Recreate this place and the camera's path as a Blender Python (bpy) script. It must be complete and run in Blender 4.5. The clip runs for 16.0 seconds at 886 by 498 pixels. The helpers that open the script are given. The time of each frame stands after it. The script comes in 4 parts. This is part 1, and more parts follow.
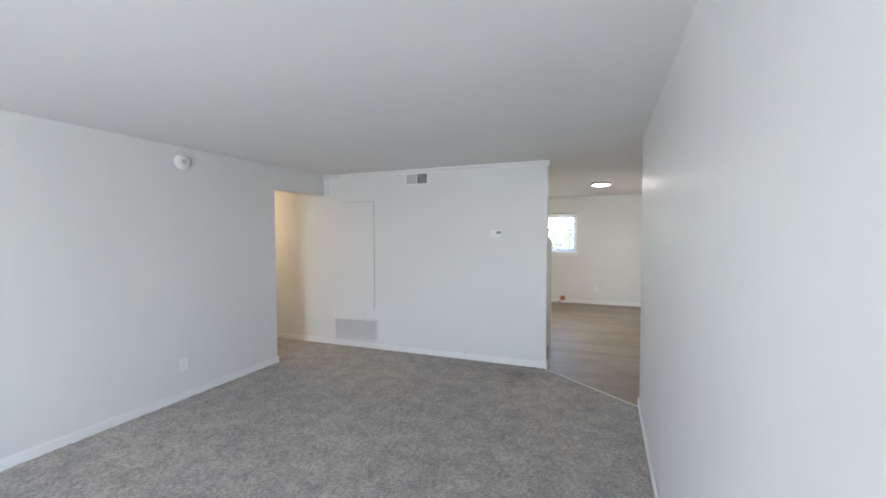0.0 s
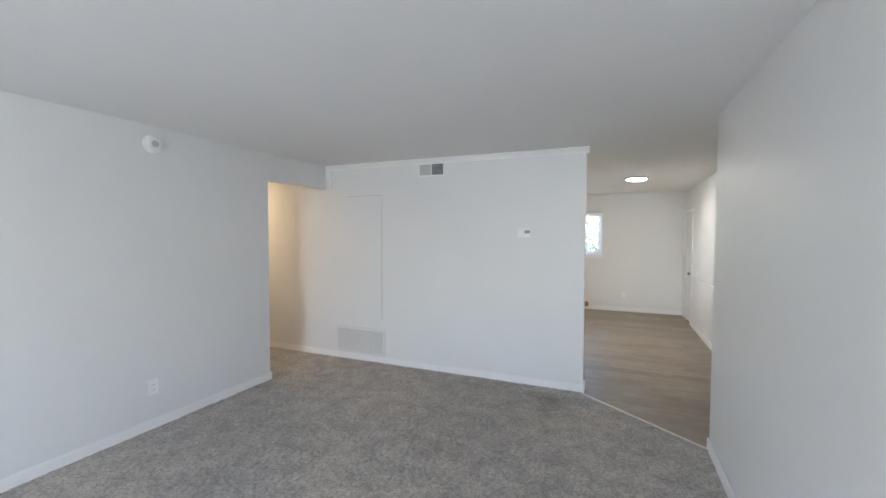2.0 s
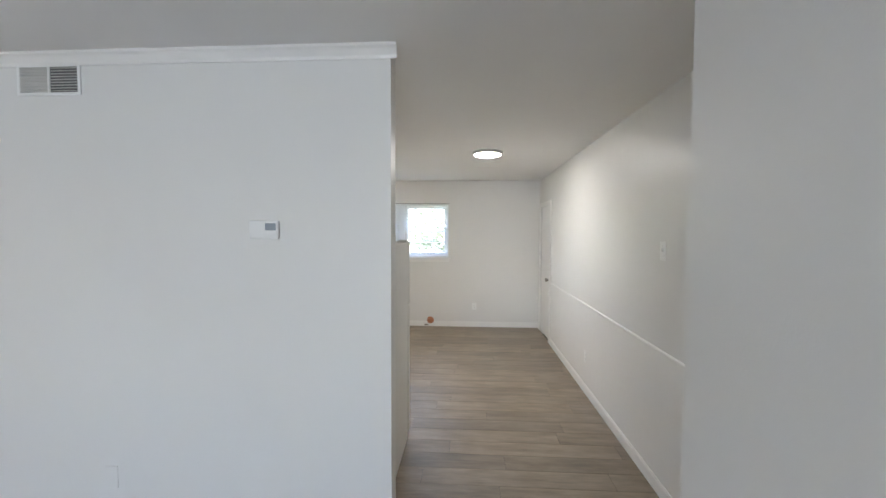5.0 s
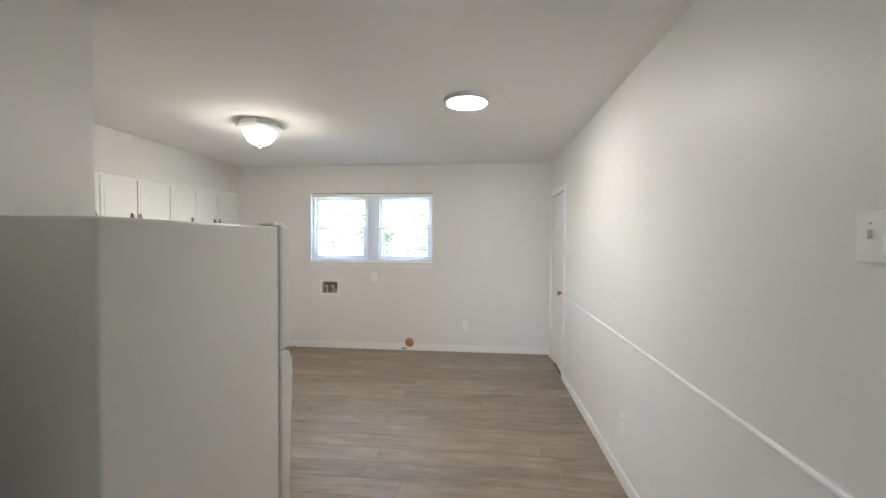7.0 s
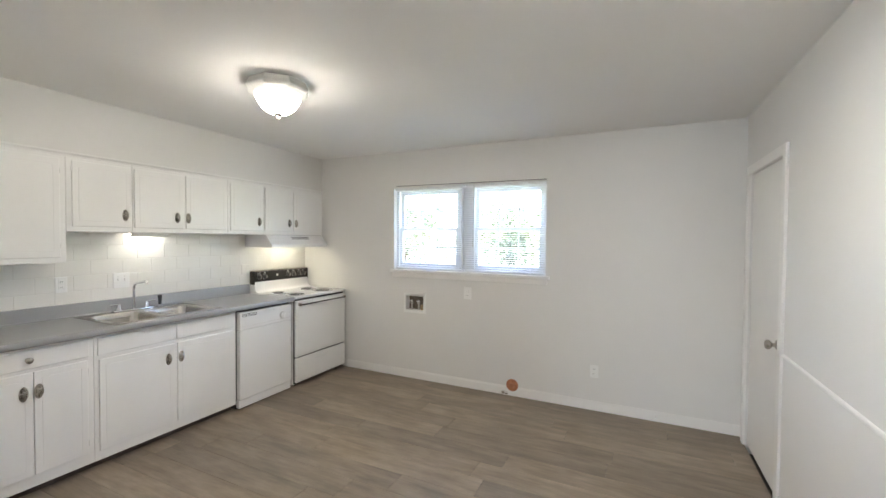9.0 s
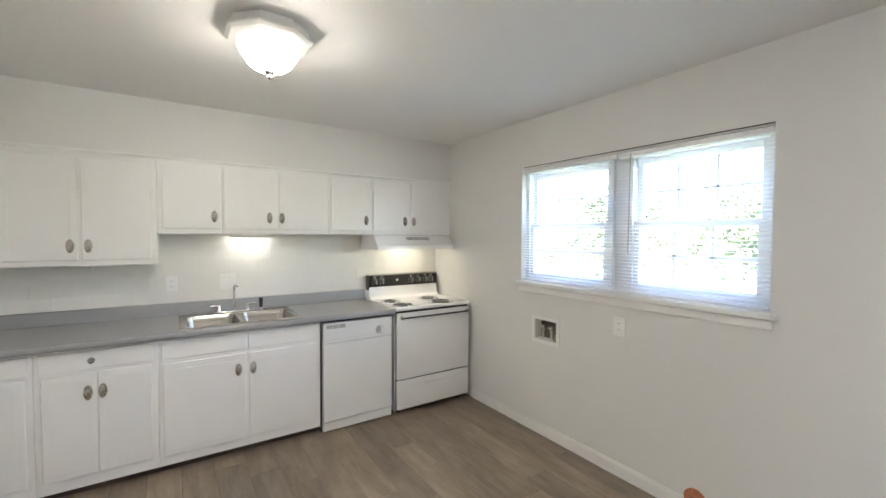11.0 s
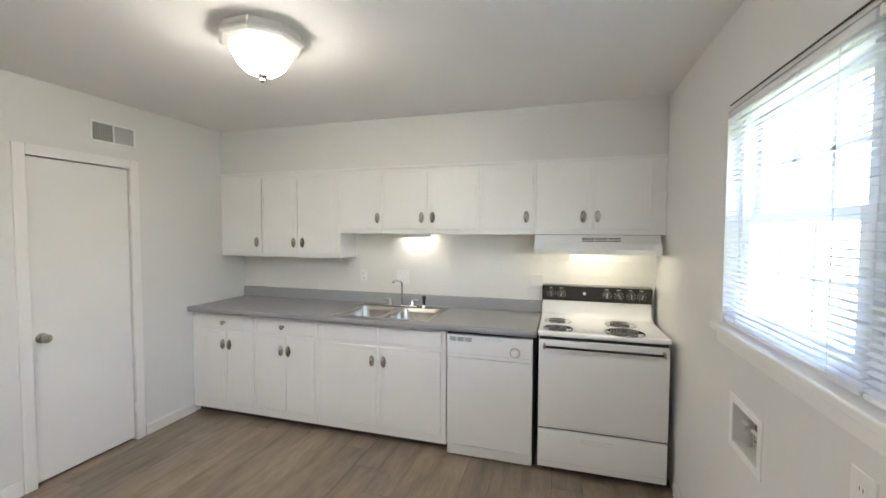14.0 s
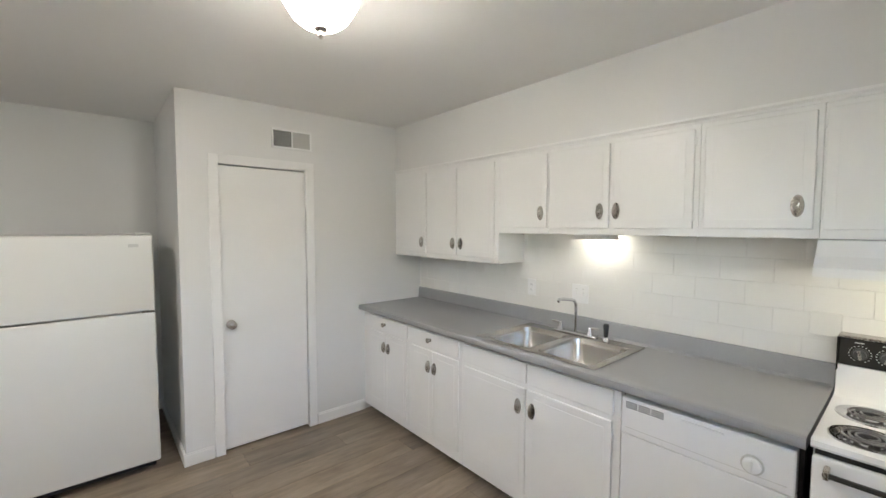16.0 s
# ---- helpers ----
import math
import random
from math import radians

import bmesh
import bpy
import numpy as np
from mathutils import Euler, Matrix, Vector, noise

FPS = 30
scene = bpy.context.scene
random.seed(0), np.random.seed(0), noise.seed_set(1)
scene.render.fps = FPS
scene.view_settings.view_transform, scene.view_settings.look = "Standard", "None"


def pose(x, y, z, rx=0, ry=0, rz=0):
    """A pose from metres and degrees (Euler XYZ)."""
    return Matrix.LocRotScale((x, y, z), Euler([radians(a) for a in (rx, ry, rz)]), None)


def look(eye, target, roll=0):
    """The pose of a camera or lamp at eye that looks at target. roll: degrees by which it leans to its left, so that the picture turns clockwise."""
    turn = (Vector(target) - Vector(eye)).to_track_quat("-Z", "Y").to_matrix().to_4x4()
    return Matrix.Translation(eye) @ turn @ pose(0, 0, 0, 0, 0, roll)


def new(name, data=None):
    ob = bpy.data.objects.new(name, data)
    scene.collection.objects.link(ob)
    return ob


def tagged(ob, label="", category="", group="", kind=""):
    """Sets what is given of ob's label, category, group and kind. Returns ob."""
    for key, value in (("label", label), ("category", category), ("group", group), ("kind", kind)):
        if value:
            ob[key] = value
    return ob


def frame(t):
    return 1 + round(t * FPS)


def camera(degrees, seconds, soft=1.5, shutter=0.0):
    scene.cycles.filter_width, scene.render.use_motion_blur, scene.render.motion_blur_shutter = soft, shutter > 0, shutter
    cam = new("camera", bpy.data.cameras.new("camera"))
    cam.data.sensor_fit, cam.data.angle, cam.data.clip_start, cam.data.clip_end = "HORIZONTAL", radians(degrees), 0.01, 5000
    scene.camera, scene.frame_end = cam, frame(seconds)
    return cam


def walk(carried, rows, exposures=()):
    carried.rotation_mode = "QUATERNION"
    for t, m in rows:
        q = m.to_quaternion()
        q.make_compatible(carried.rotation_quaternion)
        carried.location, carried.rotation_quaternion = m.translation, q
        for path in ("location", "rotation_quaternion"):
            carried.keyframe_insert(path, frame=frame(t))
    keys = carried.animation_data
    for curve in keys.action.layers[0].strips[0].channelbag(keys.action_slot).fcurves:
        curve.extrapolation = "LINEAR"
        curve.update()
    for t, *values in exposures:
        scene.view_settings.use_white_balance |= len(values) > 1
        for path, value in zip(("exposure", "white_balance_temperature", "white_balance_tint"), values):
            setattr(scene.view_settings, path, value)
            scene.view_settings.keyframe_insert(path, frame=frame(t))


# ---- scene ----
cam = camera(94.9, 16.0)
PATH = [
    (0, (0.606, 0.062, 1.594), (-0.135, 1.918, 1.521), -0.2),
    (0.5, (0.544, 0.024, 1.585), (-0.329, 1.822, 1.516), 0.1),
    (1, (0.451, 0.132, 1.59), (-0.478, 1.901, 1.518), 0.1),
    (1.5, (0.318, 0.328, 1.599), (-0.57, 2.119, 1.523), 0.2),
    (2, (0.24, 0.664, 1.586), (-0.536, 2.506, 1.512), 0.2),
    (2.5, (0.187, 1.033, 1.596), (-0.482, 2.916, 1.519), 0.2),
    (3, (0.15, 1.431, 1.601), (-0.401, 3.352, 1.52), 0.3),
    (3.5, (0.163, 1.856, 1.603), (-0.259, 3.809, 1.517), 0.3),
    (4, (0.209, 2.244, 1.603), (-0.113, 4.216, 1.516), 0.3),
    (4.5, (0.27, 2.626, 1.598), (0.044, 4.612, 1.512), 0.2),
    (5, (0.333, 3.032, 1.59), (0.208, 5.026, 1.506), 0.2),
    (5.2, (0.391, 3.159, 1.586), (0.289, 5.154, 1.504), 0.2),
    (7.5, (0.687, 4.965, 1.457), (0.395, 6.943, 1.419), 0.5),
    (8, (0.744, 5.344, 1.458), (0.271, 7.287, 1.425), 0.3),
    (8.5, (0.780, 5.729, 1.520), (0.099, 7.608, 1.456), 0.2),
    (9, (0.760, 6.036, 1.502), (-0.103, 7.840, 1.452), 0.5),
    (11.5, (0.722, 7.828, 1.546), (-1.077, 8.698, 1.454), 0.0),
    (12, (0.665, 8.139, 1.579), (-1.231, 8.768, 1.467), -0.1),
    (12.5, (0.608, 8.456, 1.552), (-1.362, 8.785, 1.455), 0.2),
    (13, (0.523, 8.734, 1.551), (-1.475, 8.751, 1.46), 0.2),
    (13.5, (0.461, 9.006, 1.546), (-1.517, 8.721, 1.464), 0.2),
    (14, (0.337, 9.176, 1.549), (-1.579, 8.61, 1.462), 0.2),
    (14.5, (0.132, 9.267, 1.553), (-1.682, 8.43, 1.463), 0.3),
    (15, (-0.117, 9.283, 1.583), (-1.795, 8.2, 1.475), 0.3),
    (15.5, (-0.401, 9.291, 1.556), (-1.887, 7.957, 1.458), 0.5),
    (16, (-0.617, 9.224, 1.574), (-1.915, 7.706, 1.463), 0.1),
]
EXPOSURE = 4.68
walk(cam, [(t, look(e, g, r)) for t, e, g, r in PATH], [(0.0, EXPOSURE + 0.15), (5.0, EXPOSURE + 0.15), (7.5, EXPOSURE + 0.16), (11.5, EXPOSURE + 0.08), (16.0, EXPOSURE + 0.12)])

# ---- world and large lights ----
world = bpy.data.worlds.new("sky")
scene.world = world
world.use_nodes = True
wn = world.node_tree.nodes
sky = wn.new("ShaderNodeTexSky")
sky.sky_type, sky.sun_disc = "NISHITA", False
sky.sun_elevation, sky.sun_rotation = radians(72), radians(76)
sky.air_density, sky.dust_density = 1.0, 1.0
world.node_tree.links.new(sky.outputs[0], wn["Background"].inputs[0])
wn["Background"].inputs[1].default_value = 0.10

SUN_POWER, FRONT_WINDOW, HALL_LAMP = 2.0, 3.9, 0.55
DISC_LAMP, BOWL_LAMP, TUBE_LAMP, HOOD_LAMP = 4.4, 4.0, 0.62, 0.6

sun = new("sun", bpy.data.lights.new("sun", "SUN"))
sun.data.energy, sun.data.angle, sun.data.color = SUN_POWER, radians(1), (1, 0.95, 0.88)
sun.matrix_world = look((6, 0, 20), (0, 1.5, 0))


def area(name, m, sx, sy, power, color):
    ob = new(name, bpy.data.lights.new(name, "AREA"))
    ob.data.shape, ob.data.size, ob.data.size_y = "RECTANGLE", sx, sy
    ob.data.energy, ob.data.color = power, color
    ob.matrix_world = m
    return ob


# daylight of the living room's front window, behind the walk's start
area("front_window_light", look((-0.55, -2.52, 1.5), (-0.6, 3.0, 1.95)), 1.5, 1.1, FRONT_WINDOW, (0.775, 0.835, 1.0))
# lamp of the side hall
area("hall_light", look((-4.7, 4.4, 2.36), (-4.7, 4.4, 0)), 0.3, 0.3, HALL_LAMP, (1.0, 0.74, 0.48))


# ---- materials ----
def ramp(nt, src, c0, c1, p0=0.3, p1=0.7):
    r = nt.nodes.new("ShaderNodeValToRGB")
    r.color_ramp.elements[0].position, r.color_ramp.elements[1].position = p0, p1
    r.color_ramp.elements[0].color, r.color_ramp.elements[1].color = (*c0, 1), (*c1, 1)
    nt.links.new(src, r.inputs[0])
    return r.outputs[0]


def noise_tex(nt, scale, detail=4.0, vec=None, rough=0.55):
    n = nt.nodes.new("ShaderNodeTexNoise")
    n.inputs["Scale"].default_value, n.inputs["Detail"].default_value, n.inputs["Roughness"].default_value = scale, detail, rough
    if vec is not None:
        nt.links.new(vec, n.inputs["Vector"])
    return n.outputs["Fac"]


def mix(nt, kind, fac, a, b):
    m = nt.nodes.new("ShaderNodeMix")
    m.data_type, m.blend_type = "RGBA", kind
    for sock, v in ((m.inputs[0], fac), (m.inputs[6], a), (m.inputs[7], b)):
        if isinstance(v, (int, float)):
            sock.default_value = v
        elif isinstance(v, tuple):
            sock.default_value = (*v, 1)
        else:
            nt.links.new(v, sock)
    return m.outputs[2]


def place(nt):
    return nt.nodes.new("ShaderNodeTexCoord").outputs["Object"]


def bump(nt, bsdf, height, strength, dist):
    b = nt.nodes.new("ShaderNodeBump")
    b.inputs["Strength"].default_value, b.inputs["Distance"].default_value = strength, dist
    nt.links.new(height, b.inputs["Height"])
    nt.links.new(b.outputs[0], bsdf.inputs["Normal"])


def mat(name, color, rough=0.5, metal=0.0, var=0.04, scale=3.0, rvar=0.04, grain=0.0, grain_scale=200.0, grain_dist=0.001, emit=0.0, emit_color=None, coat=0.0):
    """Plain surface: colour drifting slowly over metres, rough patches, fine relief."""
    m = bpy.data.materials.new(name)
    m.use_nodes = True
    nt = m.node_tree
    b = nt.nodes["Principled BSDF"]
    co = place(nt)
    lo, hi = tuple(c * (1 - var) for c in color), tuple(min(1, c * (1 + var)) for c in color)
    big = ramp(nt, noise_tex(nt, scale, 5, co), lo, hi)
    nt.links.new(big, b.inputs["Base Color"])
    nt.links.new(ramp(nt, noise_tex(nt, scale * 6, 3, co), (max(rough - rvar, 0.02),) * 3, (min(rough + rvar, 1),) * 3), b.inputs["Roughness"])
    b.inputs["Metallic"].default_value = metal
    b.inputs["Coat Weight"].default_value = coat
    if grain:
        bump(nt, b, noise_tex(nt, grain_scale, 3, co), grain, grain_dist)
    if emit:
        b.inputs["Emission Color"].default_value = (*(emit_color or color), 1)
        b.inputs["Emission Strength"].default_value = emit
    return m


M_WALL = mat("wall_paint", (0.77, 0.762, 0.742), 0.44, var=0.015, scale=1.2, grain=0.25, grain_scale=140, grain_dist=0.0015)
M_CEIL = mat("ceiling_paint", (0.87, 0.86, 0.845), 0.85, var=0.015, scale=0.8, grain=0.3, grain_scale=90, grain_dist=0.002)
M_TRIM = mat("trim_gloss_white", (0.86, 0.85, 0.83), 0.32, var=0.02, scale=4, grain=0.05, grain_scale=60)
M_WAINSCOT = mat("wainscot_paint", (0.80, 0.79, 0.77), 0.42, var=0.015, scale=1.5, grain=0.15, grain_scale=80)
M_CAB = mat("cabinet_paint", (0.86, 0.855, 0.84), 0.34, var=0.015, scale=3, rvar=0.02, grain=0.05, grain_scale=90)
M_DOOR = mat("door_paint", (0.84, 0.83, 0.81), 0.36, var=0.02, scale=2, grain=0.08, grain_scale=40)
M_ENAMEL = mat("appliance_enamel", (0.85, 0.85, 0.845), 0.22, var=0.012, scale=2, coat=0.3)
M_FRIDGE = mat("fridge_enamel", (0.72, 0.71, 0.67), 0.38, var=0.015, scale=2, grain=0.3, grain_scale=350, grain_dist=0.0006)
M_BLACK = mat("black_gap", (0.02, 0.019, 0.018), 0.6, var=0.2)
M_PANEL = mat("range_black_panel", (0.035, 0.033, 0.03), 0.09, var=0.1, scale=8)
M_KNOB = mat("range_knob", (0.06, 0.058, 0.055), 0.35, var=0.1)
M_MARK = mat("white_marking", (0.7, 0.7, 0.68), 0.5)
M_NICKEL = mat("satin_nickel", (0.46, 0.43, 0.39), 0.27, metal=1.0, var=0.06, scale=30)
M_CHROME = mat("chrome", (0.75, 0.75, 0.76), 0.1, metal=1.0, var=0.03, scale=20)
M_COIL = mat("burner_coil", (0.17, 0.165, 0.16), 0.4, var=0.2, scale=20)
M_PLASTIC = mat("white_plastic", (0.87, 0.87, 0.855), 0.35, var=0.01)
M_GREYPLATE = mat("thermostat_screen", (0.30, 0.34, 0.38), 0.25, var=0.05)
M_SLOT = mat("dark_slot", (0.10, 0.10, 0.095), 0.7, var=0.1)
M_GRILLE = mat("vent_grille_paint", (0.55, 0.54, 0.51), 0.5, var=0.04)
M_GRILLE_DARK = mat("vent_shadow", (0.12, 0.12, 0.12), 0.7, var=0.1)
M_COPPER = mat("copper_pipe_plug", (0.50, 0.20, 0.10), 0.5, metal=0.3, var=0.25, scale=40)
M_BRASS = mat("valve_brass", (0.55, 0.42, 0.26), 0.35, metal=0.9, var=0.15, scale=40)
M_BOXIN = mat("box_inside", (0.17, 0.14, 0.105), 0.6, var=0.2, scale=20)
M_VINYL = mat("window_vinyl", (0.86, 0.87, 0.88), 0.35, var=0.01)
M_SUB = mat("subfloor", (0.10, 0.09, 0.08), 0.9, var=0.1)
M_STRIP = mat("threshold_beige", (0.60, 0.55, 0.48), 0.5, var=0.08, scale=12)
M_PAN = mat("lamp_pan_glass", (0.86, 0.85, 0.82), 0.45)
M_LAMPRING = mat("lamp_ring_satin", (0.56, 0.54, 0.51), 0.45, var=0.03)
# toe kick board: shade of the gap under the cabinets is in this colour
M_TOE_SHADE = mat("toe_kick", (0.09, 0.07, 0.06), 0.8, var=0.2)
M_SPRAY = mat("sprayer_black", (0.03, 0.03, 0.03), 0.35, var=0.1)
M_DISC = mat("disc_diffuser", (0.9, 0.9, 0.88), 0.4, emit=DISC_LAMP, emit_color=(1.0, 0.97, 0.94))
M_TUBE = mat("tube_diffuser", (0.9, 0.9, 0.88), 0.4, emit=TUBE_LAMP, emit_color=(1.0, 0.94, 0.82))
M_HOODLENS = mat("hood_lens", (0.9, 0.9, 0.85), 0.4, emit=HOOD_LAMP, emit_color=(1.0, 0.92, 0.72))
M_BARK = mat("bark", (0.16, 0.12, 0.09), 0.9, var=0.3, scale=8, grain=0.6, grain_scale=30, grain_dist=0.02)
M_GRASS = mat("grass", (0.20, 0.22, 0.14), 0.9, var=0.4, scale=0.6, grain=0.5, grain_scale=20, grain_dist=0.05)
M_LEAF = mat("leaves", (0.17, 0.20, 0.12), 0.6, var=0.5, scale=1.5)
M_TILE = mat("painted_backsplash_tile", (0.80, 0.79, 0.75), 0.30, var=0.012, scale=2, rvar=0.02)
M_GROUT = mat("painted_grout", (0.77, 0.76, 0.72), 0.6, var=0.03)


def bowl_glass():
    """Frosted alabaster glass, lit from within and hotter towards the lamp at its middle."""
    m = mat("alabaster_glass", (0.9, 0.86, 0.78), 0.35)
    nt = m.node_tree
    b = nt.nodes["Principled BSDF"]
    co = place(nt)
    cloud = ramp(nt, noise_tex(nt, 9, 4, co), (1.0, 0.90, 0.76), (1.0, 0.96, 0.90), 0.3, 0.75)
    nt.links.new(cloud, b.inputs["Emission Color"])
    xyz, span = nt.nodes.new("ShaderNodeSeparateXYZ"), nt.nodes.new("ShaderNodeMapRange")
    nt.links.new(co, xyz.inputs[0])
    nt.links.new(xyz.outputs["Z"], span.inputs["Value"])
    span.interpolation_type = "SMOOTHSTEP"
    for sock, v in (("From Min", 2.372), ("From Max", 2.275), ("To Min", 0.03), ("To Max", BOWL_LAMP)):
        span.inputs[sock].default_value = v
    nt.links.new(span.outputs[0], b.inputs["Emission Strength"])
    return m


M_BOWL = bowl_glass()


def wood():
    m = bpy.data.materials.new("vinyl_plank")
    m.use_nodes = True
    nt = m.node_tree
    b = nt.nodes["Principled BSDF"]
    info = nt.nodes.new("ShaderNodeObjectInfo").outputs["Random"]
    tc = nt.nodes.new("ShaderNodeTexCoord").outputs["Object"]
    off = nt.nodes.new("ShaderNodeCombineXYZ")
    mul = nt.nodes.new("ShaderNodeMath")
    mul.operation = "MULTIPLY"
    mul.inputs[1].default_value = 37.0
    nt.links.new(info, mul.inputs[0])
    for i in (0, 1, 2):
        nt.links.new(mul.outputs[0], off.inputs[i])
    add = nt.nodes.new("ShaderNodeVectorMath")
    nt.links.new(tc, add.inputs[0])
    nt.links.new(off.outputs[0], add.inputs[1])
    mp = nt.nodes.new("ShaderNodeMapping")
    mp.inputs["Scale"].default_value = (1.3, 6.0, 1.0)
    nt.links.new(add.outputs[0], mp.inputs["Vector"])
    grain = noise_tex(nt, 2.2, 8, mp.outputs[0], 0.62)
    mp2 = nt.nodes.new("ShaderNodeMapping")
    mp2.inputs["Scale"].default_value = (2.0, 60.0, 1.0)
    nt.links.new(add.outputs[0], mp2.inputs["Vector"])
    fine = noise_tex(nt, 2.0, 5, mp2.outputs[0], 0.6)
    cloud = noise_tex(nt, 2.5, 4, add.outputs[0])
    col = ramp(nt, grain, (0.195, 0.154, 0.112), (0.425, 0.352, 0.272), 0.26, 0.74)
    col = mix(nt, "MULTIPLY", 0.35, col, ramp(nt, fine, (0.62, 0.60, 0.58), (1.0, 1.0, 1.0), 0.3, 0.65))
    col = mix(nt, "MULTIPLY", 0.8, col, ramp(nt, cloud, (0.70, 0.69, 0.68), (1.0, 1.0, 1.0), 0.3, 0.7))
    col = mix(nt, "MULTIPLY", 1.0, col, ramp(nt, info, (0.80, 0.80, 0.81), (1.10, 1.07, 1.03), 0.0, 1.0))
    nt.links.new(col, b.inputs["Base Color"])
    nt.links.new(ramp(nt, grain, (0.36,) * 3, (0.50,) * 3), b.inputs["Roughness"])
    bump(nt, b, fine, 0.12, 0.0008)
    return m


def carpet_mat():
    m = bpy.data.materials.new("carpet_pile")
    m.use_nodes = True
    nt = m.node_tree
    b = nt.nodes["Principled BSDF"]
    co = place(nt)
    tuft = ramp(nt, noise_tex(nt, 55, 4, co, 0.8), (0.24, 0.222, 0.202), (0.62, 0.588, 0.548), 0.32, 0.68)
    patch = ramp(nt, noise_tex(nt, 5.5, 5, co, 0.65), (0.77, 0.76, 0.75), (1.08, 1.06, 1.03), 0.35, 0.65)
    wide = ramp(nt, noise_tex(nt, 0.9, 3, co), (0.84, 0.85, 0.87), (1.07, 1.04, 0.99))
    col = mix(nt, "MULTIPLY", 1.0, mix(nt, "MULTIPLY", 1.0, tuft, patch), wide)
    # worn, soiled spot by the end of the partition
    d = nt.nodes.new("ShaderNodeVectorMath")
    d.operation = "DISTANCE"
    d.inputs[1].default_value = (-0.32, 4.52, 0.01)
    nt.links.new(co, d.inputs[0])
    wob = nt.nodes.new("ShaderNodeMath")
    wob.operation = "MULTIPLY_ADD"
    nt.links.new(noise_tex(nt, 12, 4, co), wob.inputs[0])
    wob.inputs[1].default_value = 0.35
    nt.links.new(d.outputs["Value"], wob.inputs[2])
    col = mix(nt, "MULTIPLY", 1.0, col, ramp(nt, wob.outputs[0], (0.66, 0.64, 0.62), (1, 1, 1), 0.16, 0.42))
    nt.links.new(col, b.inputs["Base Color"])
    b.inputs["Roughness"].default_value = 0.95
    b.inputs["Specular IOR Level"].default_value = 0.15
    b.inputs["Sheen Weight"].default_value = 0.15
    bump(nt, b, noise_tex(nt, 220, 3, co, 0.7), 0.6, 0.006)
    return m


def laminate():
    m = mat("grey_laminate", (0.33, 0.333, 0.337), 0.32, var=0.02, scale=0.6, rvar=0.01)
    nt = m.node_tree
    b = nt.nodes["Principled BSDF"]
    old = b.inputs["Base Color"].links[0].from_socket
    speck = ramp(nt, noise_tex(nt, 320, 2, place(nt)), (0.95, 0.95, 0.95), (1.05, 1.05, 1.05), 0.35, 0.65)
    nt.links.new(mix(nt, "MULTIPLY", 1.0, old, speck), b.inputs["Base Color"])
    return m


def steel():
    return mat("brushed_steel", (0.56, 0.53, 0.49), 0.26, metal=1.0, var=0.03, scale=1, rvar=0.01)


def blind_mat():
    m = mat("blind_slat", (0.85, 0.87, 0.9), 0.4, var=0.01)
    b = m.node_tree.nodes["Principled BSDF"]
    nt = m.node_tree
    tr, mx = nt.nodes.new("ShaderNodeBsdfTranslucent"), nt.nodes.new("ShaderNodeMixShader")
    tr.inputs["Color"].default_value = (0.85, 0.88, 0.92, 1)
    mx.inputs[0].default_value = 0.4
    nt.links.new(b.outputs[0], mx.inputs[1])
    nt.links.new(tr.outputs[0], mx.inputs[2])
    nt.links.new(mx.outputs[0], nt.nodes["Material Output"].inputs["Surface"])
    return m


def glass_mat():
    m = bpy.data.materials.new("window_glass")
    m.use_nodes = True
    nt = m.node_tree
    out = nt.nodes["Material Output"]
    t, g, mx = (nt.nodes.new("ShaderNode" + k) for k in ("BsdfTransparent", "BsdfGlossy", "MixShader"))
    g.inputs["Roughness"].default_value = 0.02
    mx.inputs[0].default_value = 0.04
    nt.links.new(t.outputs[0], mx.inputs[1])
    nt.links.new(g.outputs[0], mx.inputs[2])
    nt.links.new(mx.outputs[0], out.inputs["Surface"])
    return m


M_WOOD, M_CARPET, M_LAM, M_STEEL, M_SLAT, M_GLASS = wood(), carpet_mat(), laminate(), steel(), blind_mat(), glass_mat()


# ---- building helpers ----
def box(bm, x0, x1, y0, y1, z0, z1, bev=0.0, seg=2):
    lo = [bm.verts.new((x, y, z)) for z in (z0, z1) for x, y in ((x0, y0), (x1, y0), (x1, y1), (x0, y1))]
    fs = [bm.faces.new([lo[i] for i in f]) for f in ((3, 2, 1, 0), (4, 5, 6, 7), (0, 1, 5, 4), (1, 2, 6, 5), (2, 3, 7, 6), (3, 0, 4, 7))]
    if bev:
        es = list({e for f in fs for e in f.edges})
        bmesh.ops.bevel(bm, geom=es, offset=bev, segments=seg, profile=0.5, affect="EDGES")
    return bm


def loft(bm, loops, start=False, end=False):
    """Skin a row of closed loops of equal length."""
    rows = [[bm.verts.new(p) for p in loop] for loop in loops]
    n = len(rows[0])
    for a, b in zip(rows, rows[1:]):
        for i in range(n):
            bm.faces.new((a[i], a[(i + 1) % n], b[(i + 1) % n], b[i]))
    if start:
        bm.faces.new(rows[0][::-1])
    if end:
        bm.faces.new(rows[-1])
    return bm


def lathe(bm, profile, at, axis="z", n=24, turn=0.0):
    """Turn (radius, height) pairs about an axis through at."""
    loops = []
    for r, h in profile:
        ring = []
        for i in range(n):
            a = turn + 2 * math.pi * i / n
            u, v = r * math.cos(a), r * math.sin(a)
            p = {"z": (u, v, h), "x": (h, u, v), "y": (u, h, v)}[axis]
            ring.append(Vector(p) + Vector(at))
        loops.append(ring)
    loft(bm, loops, True, True)
    return bm


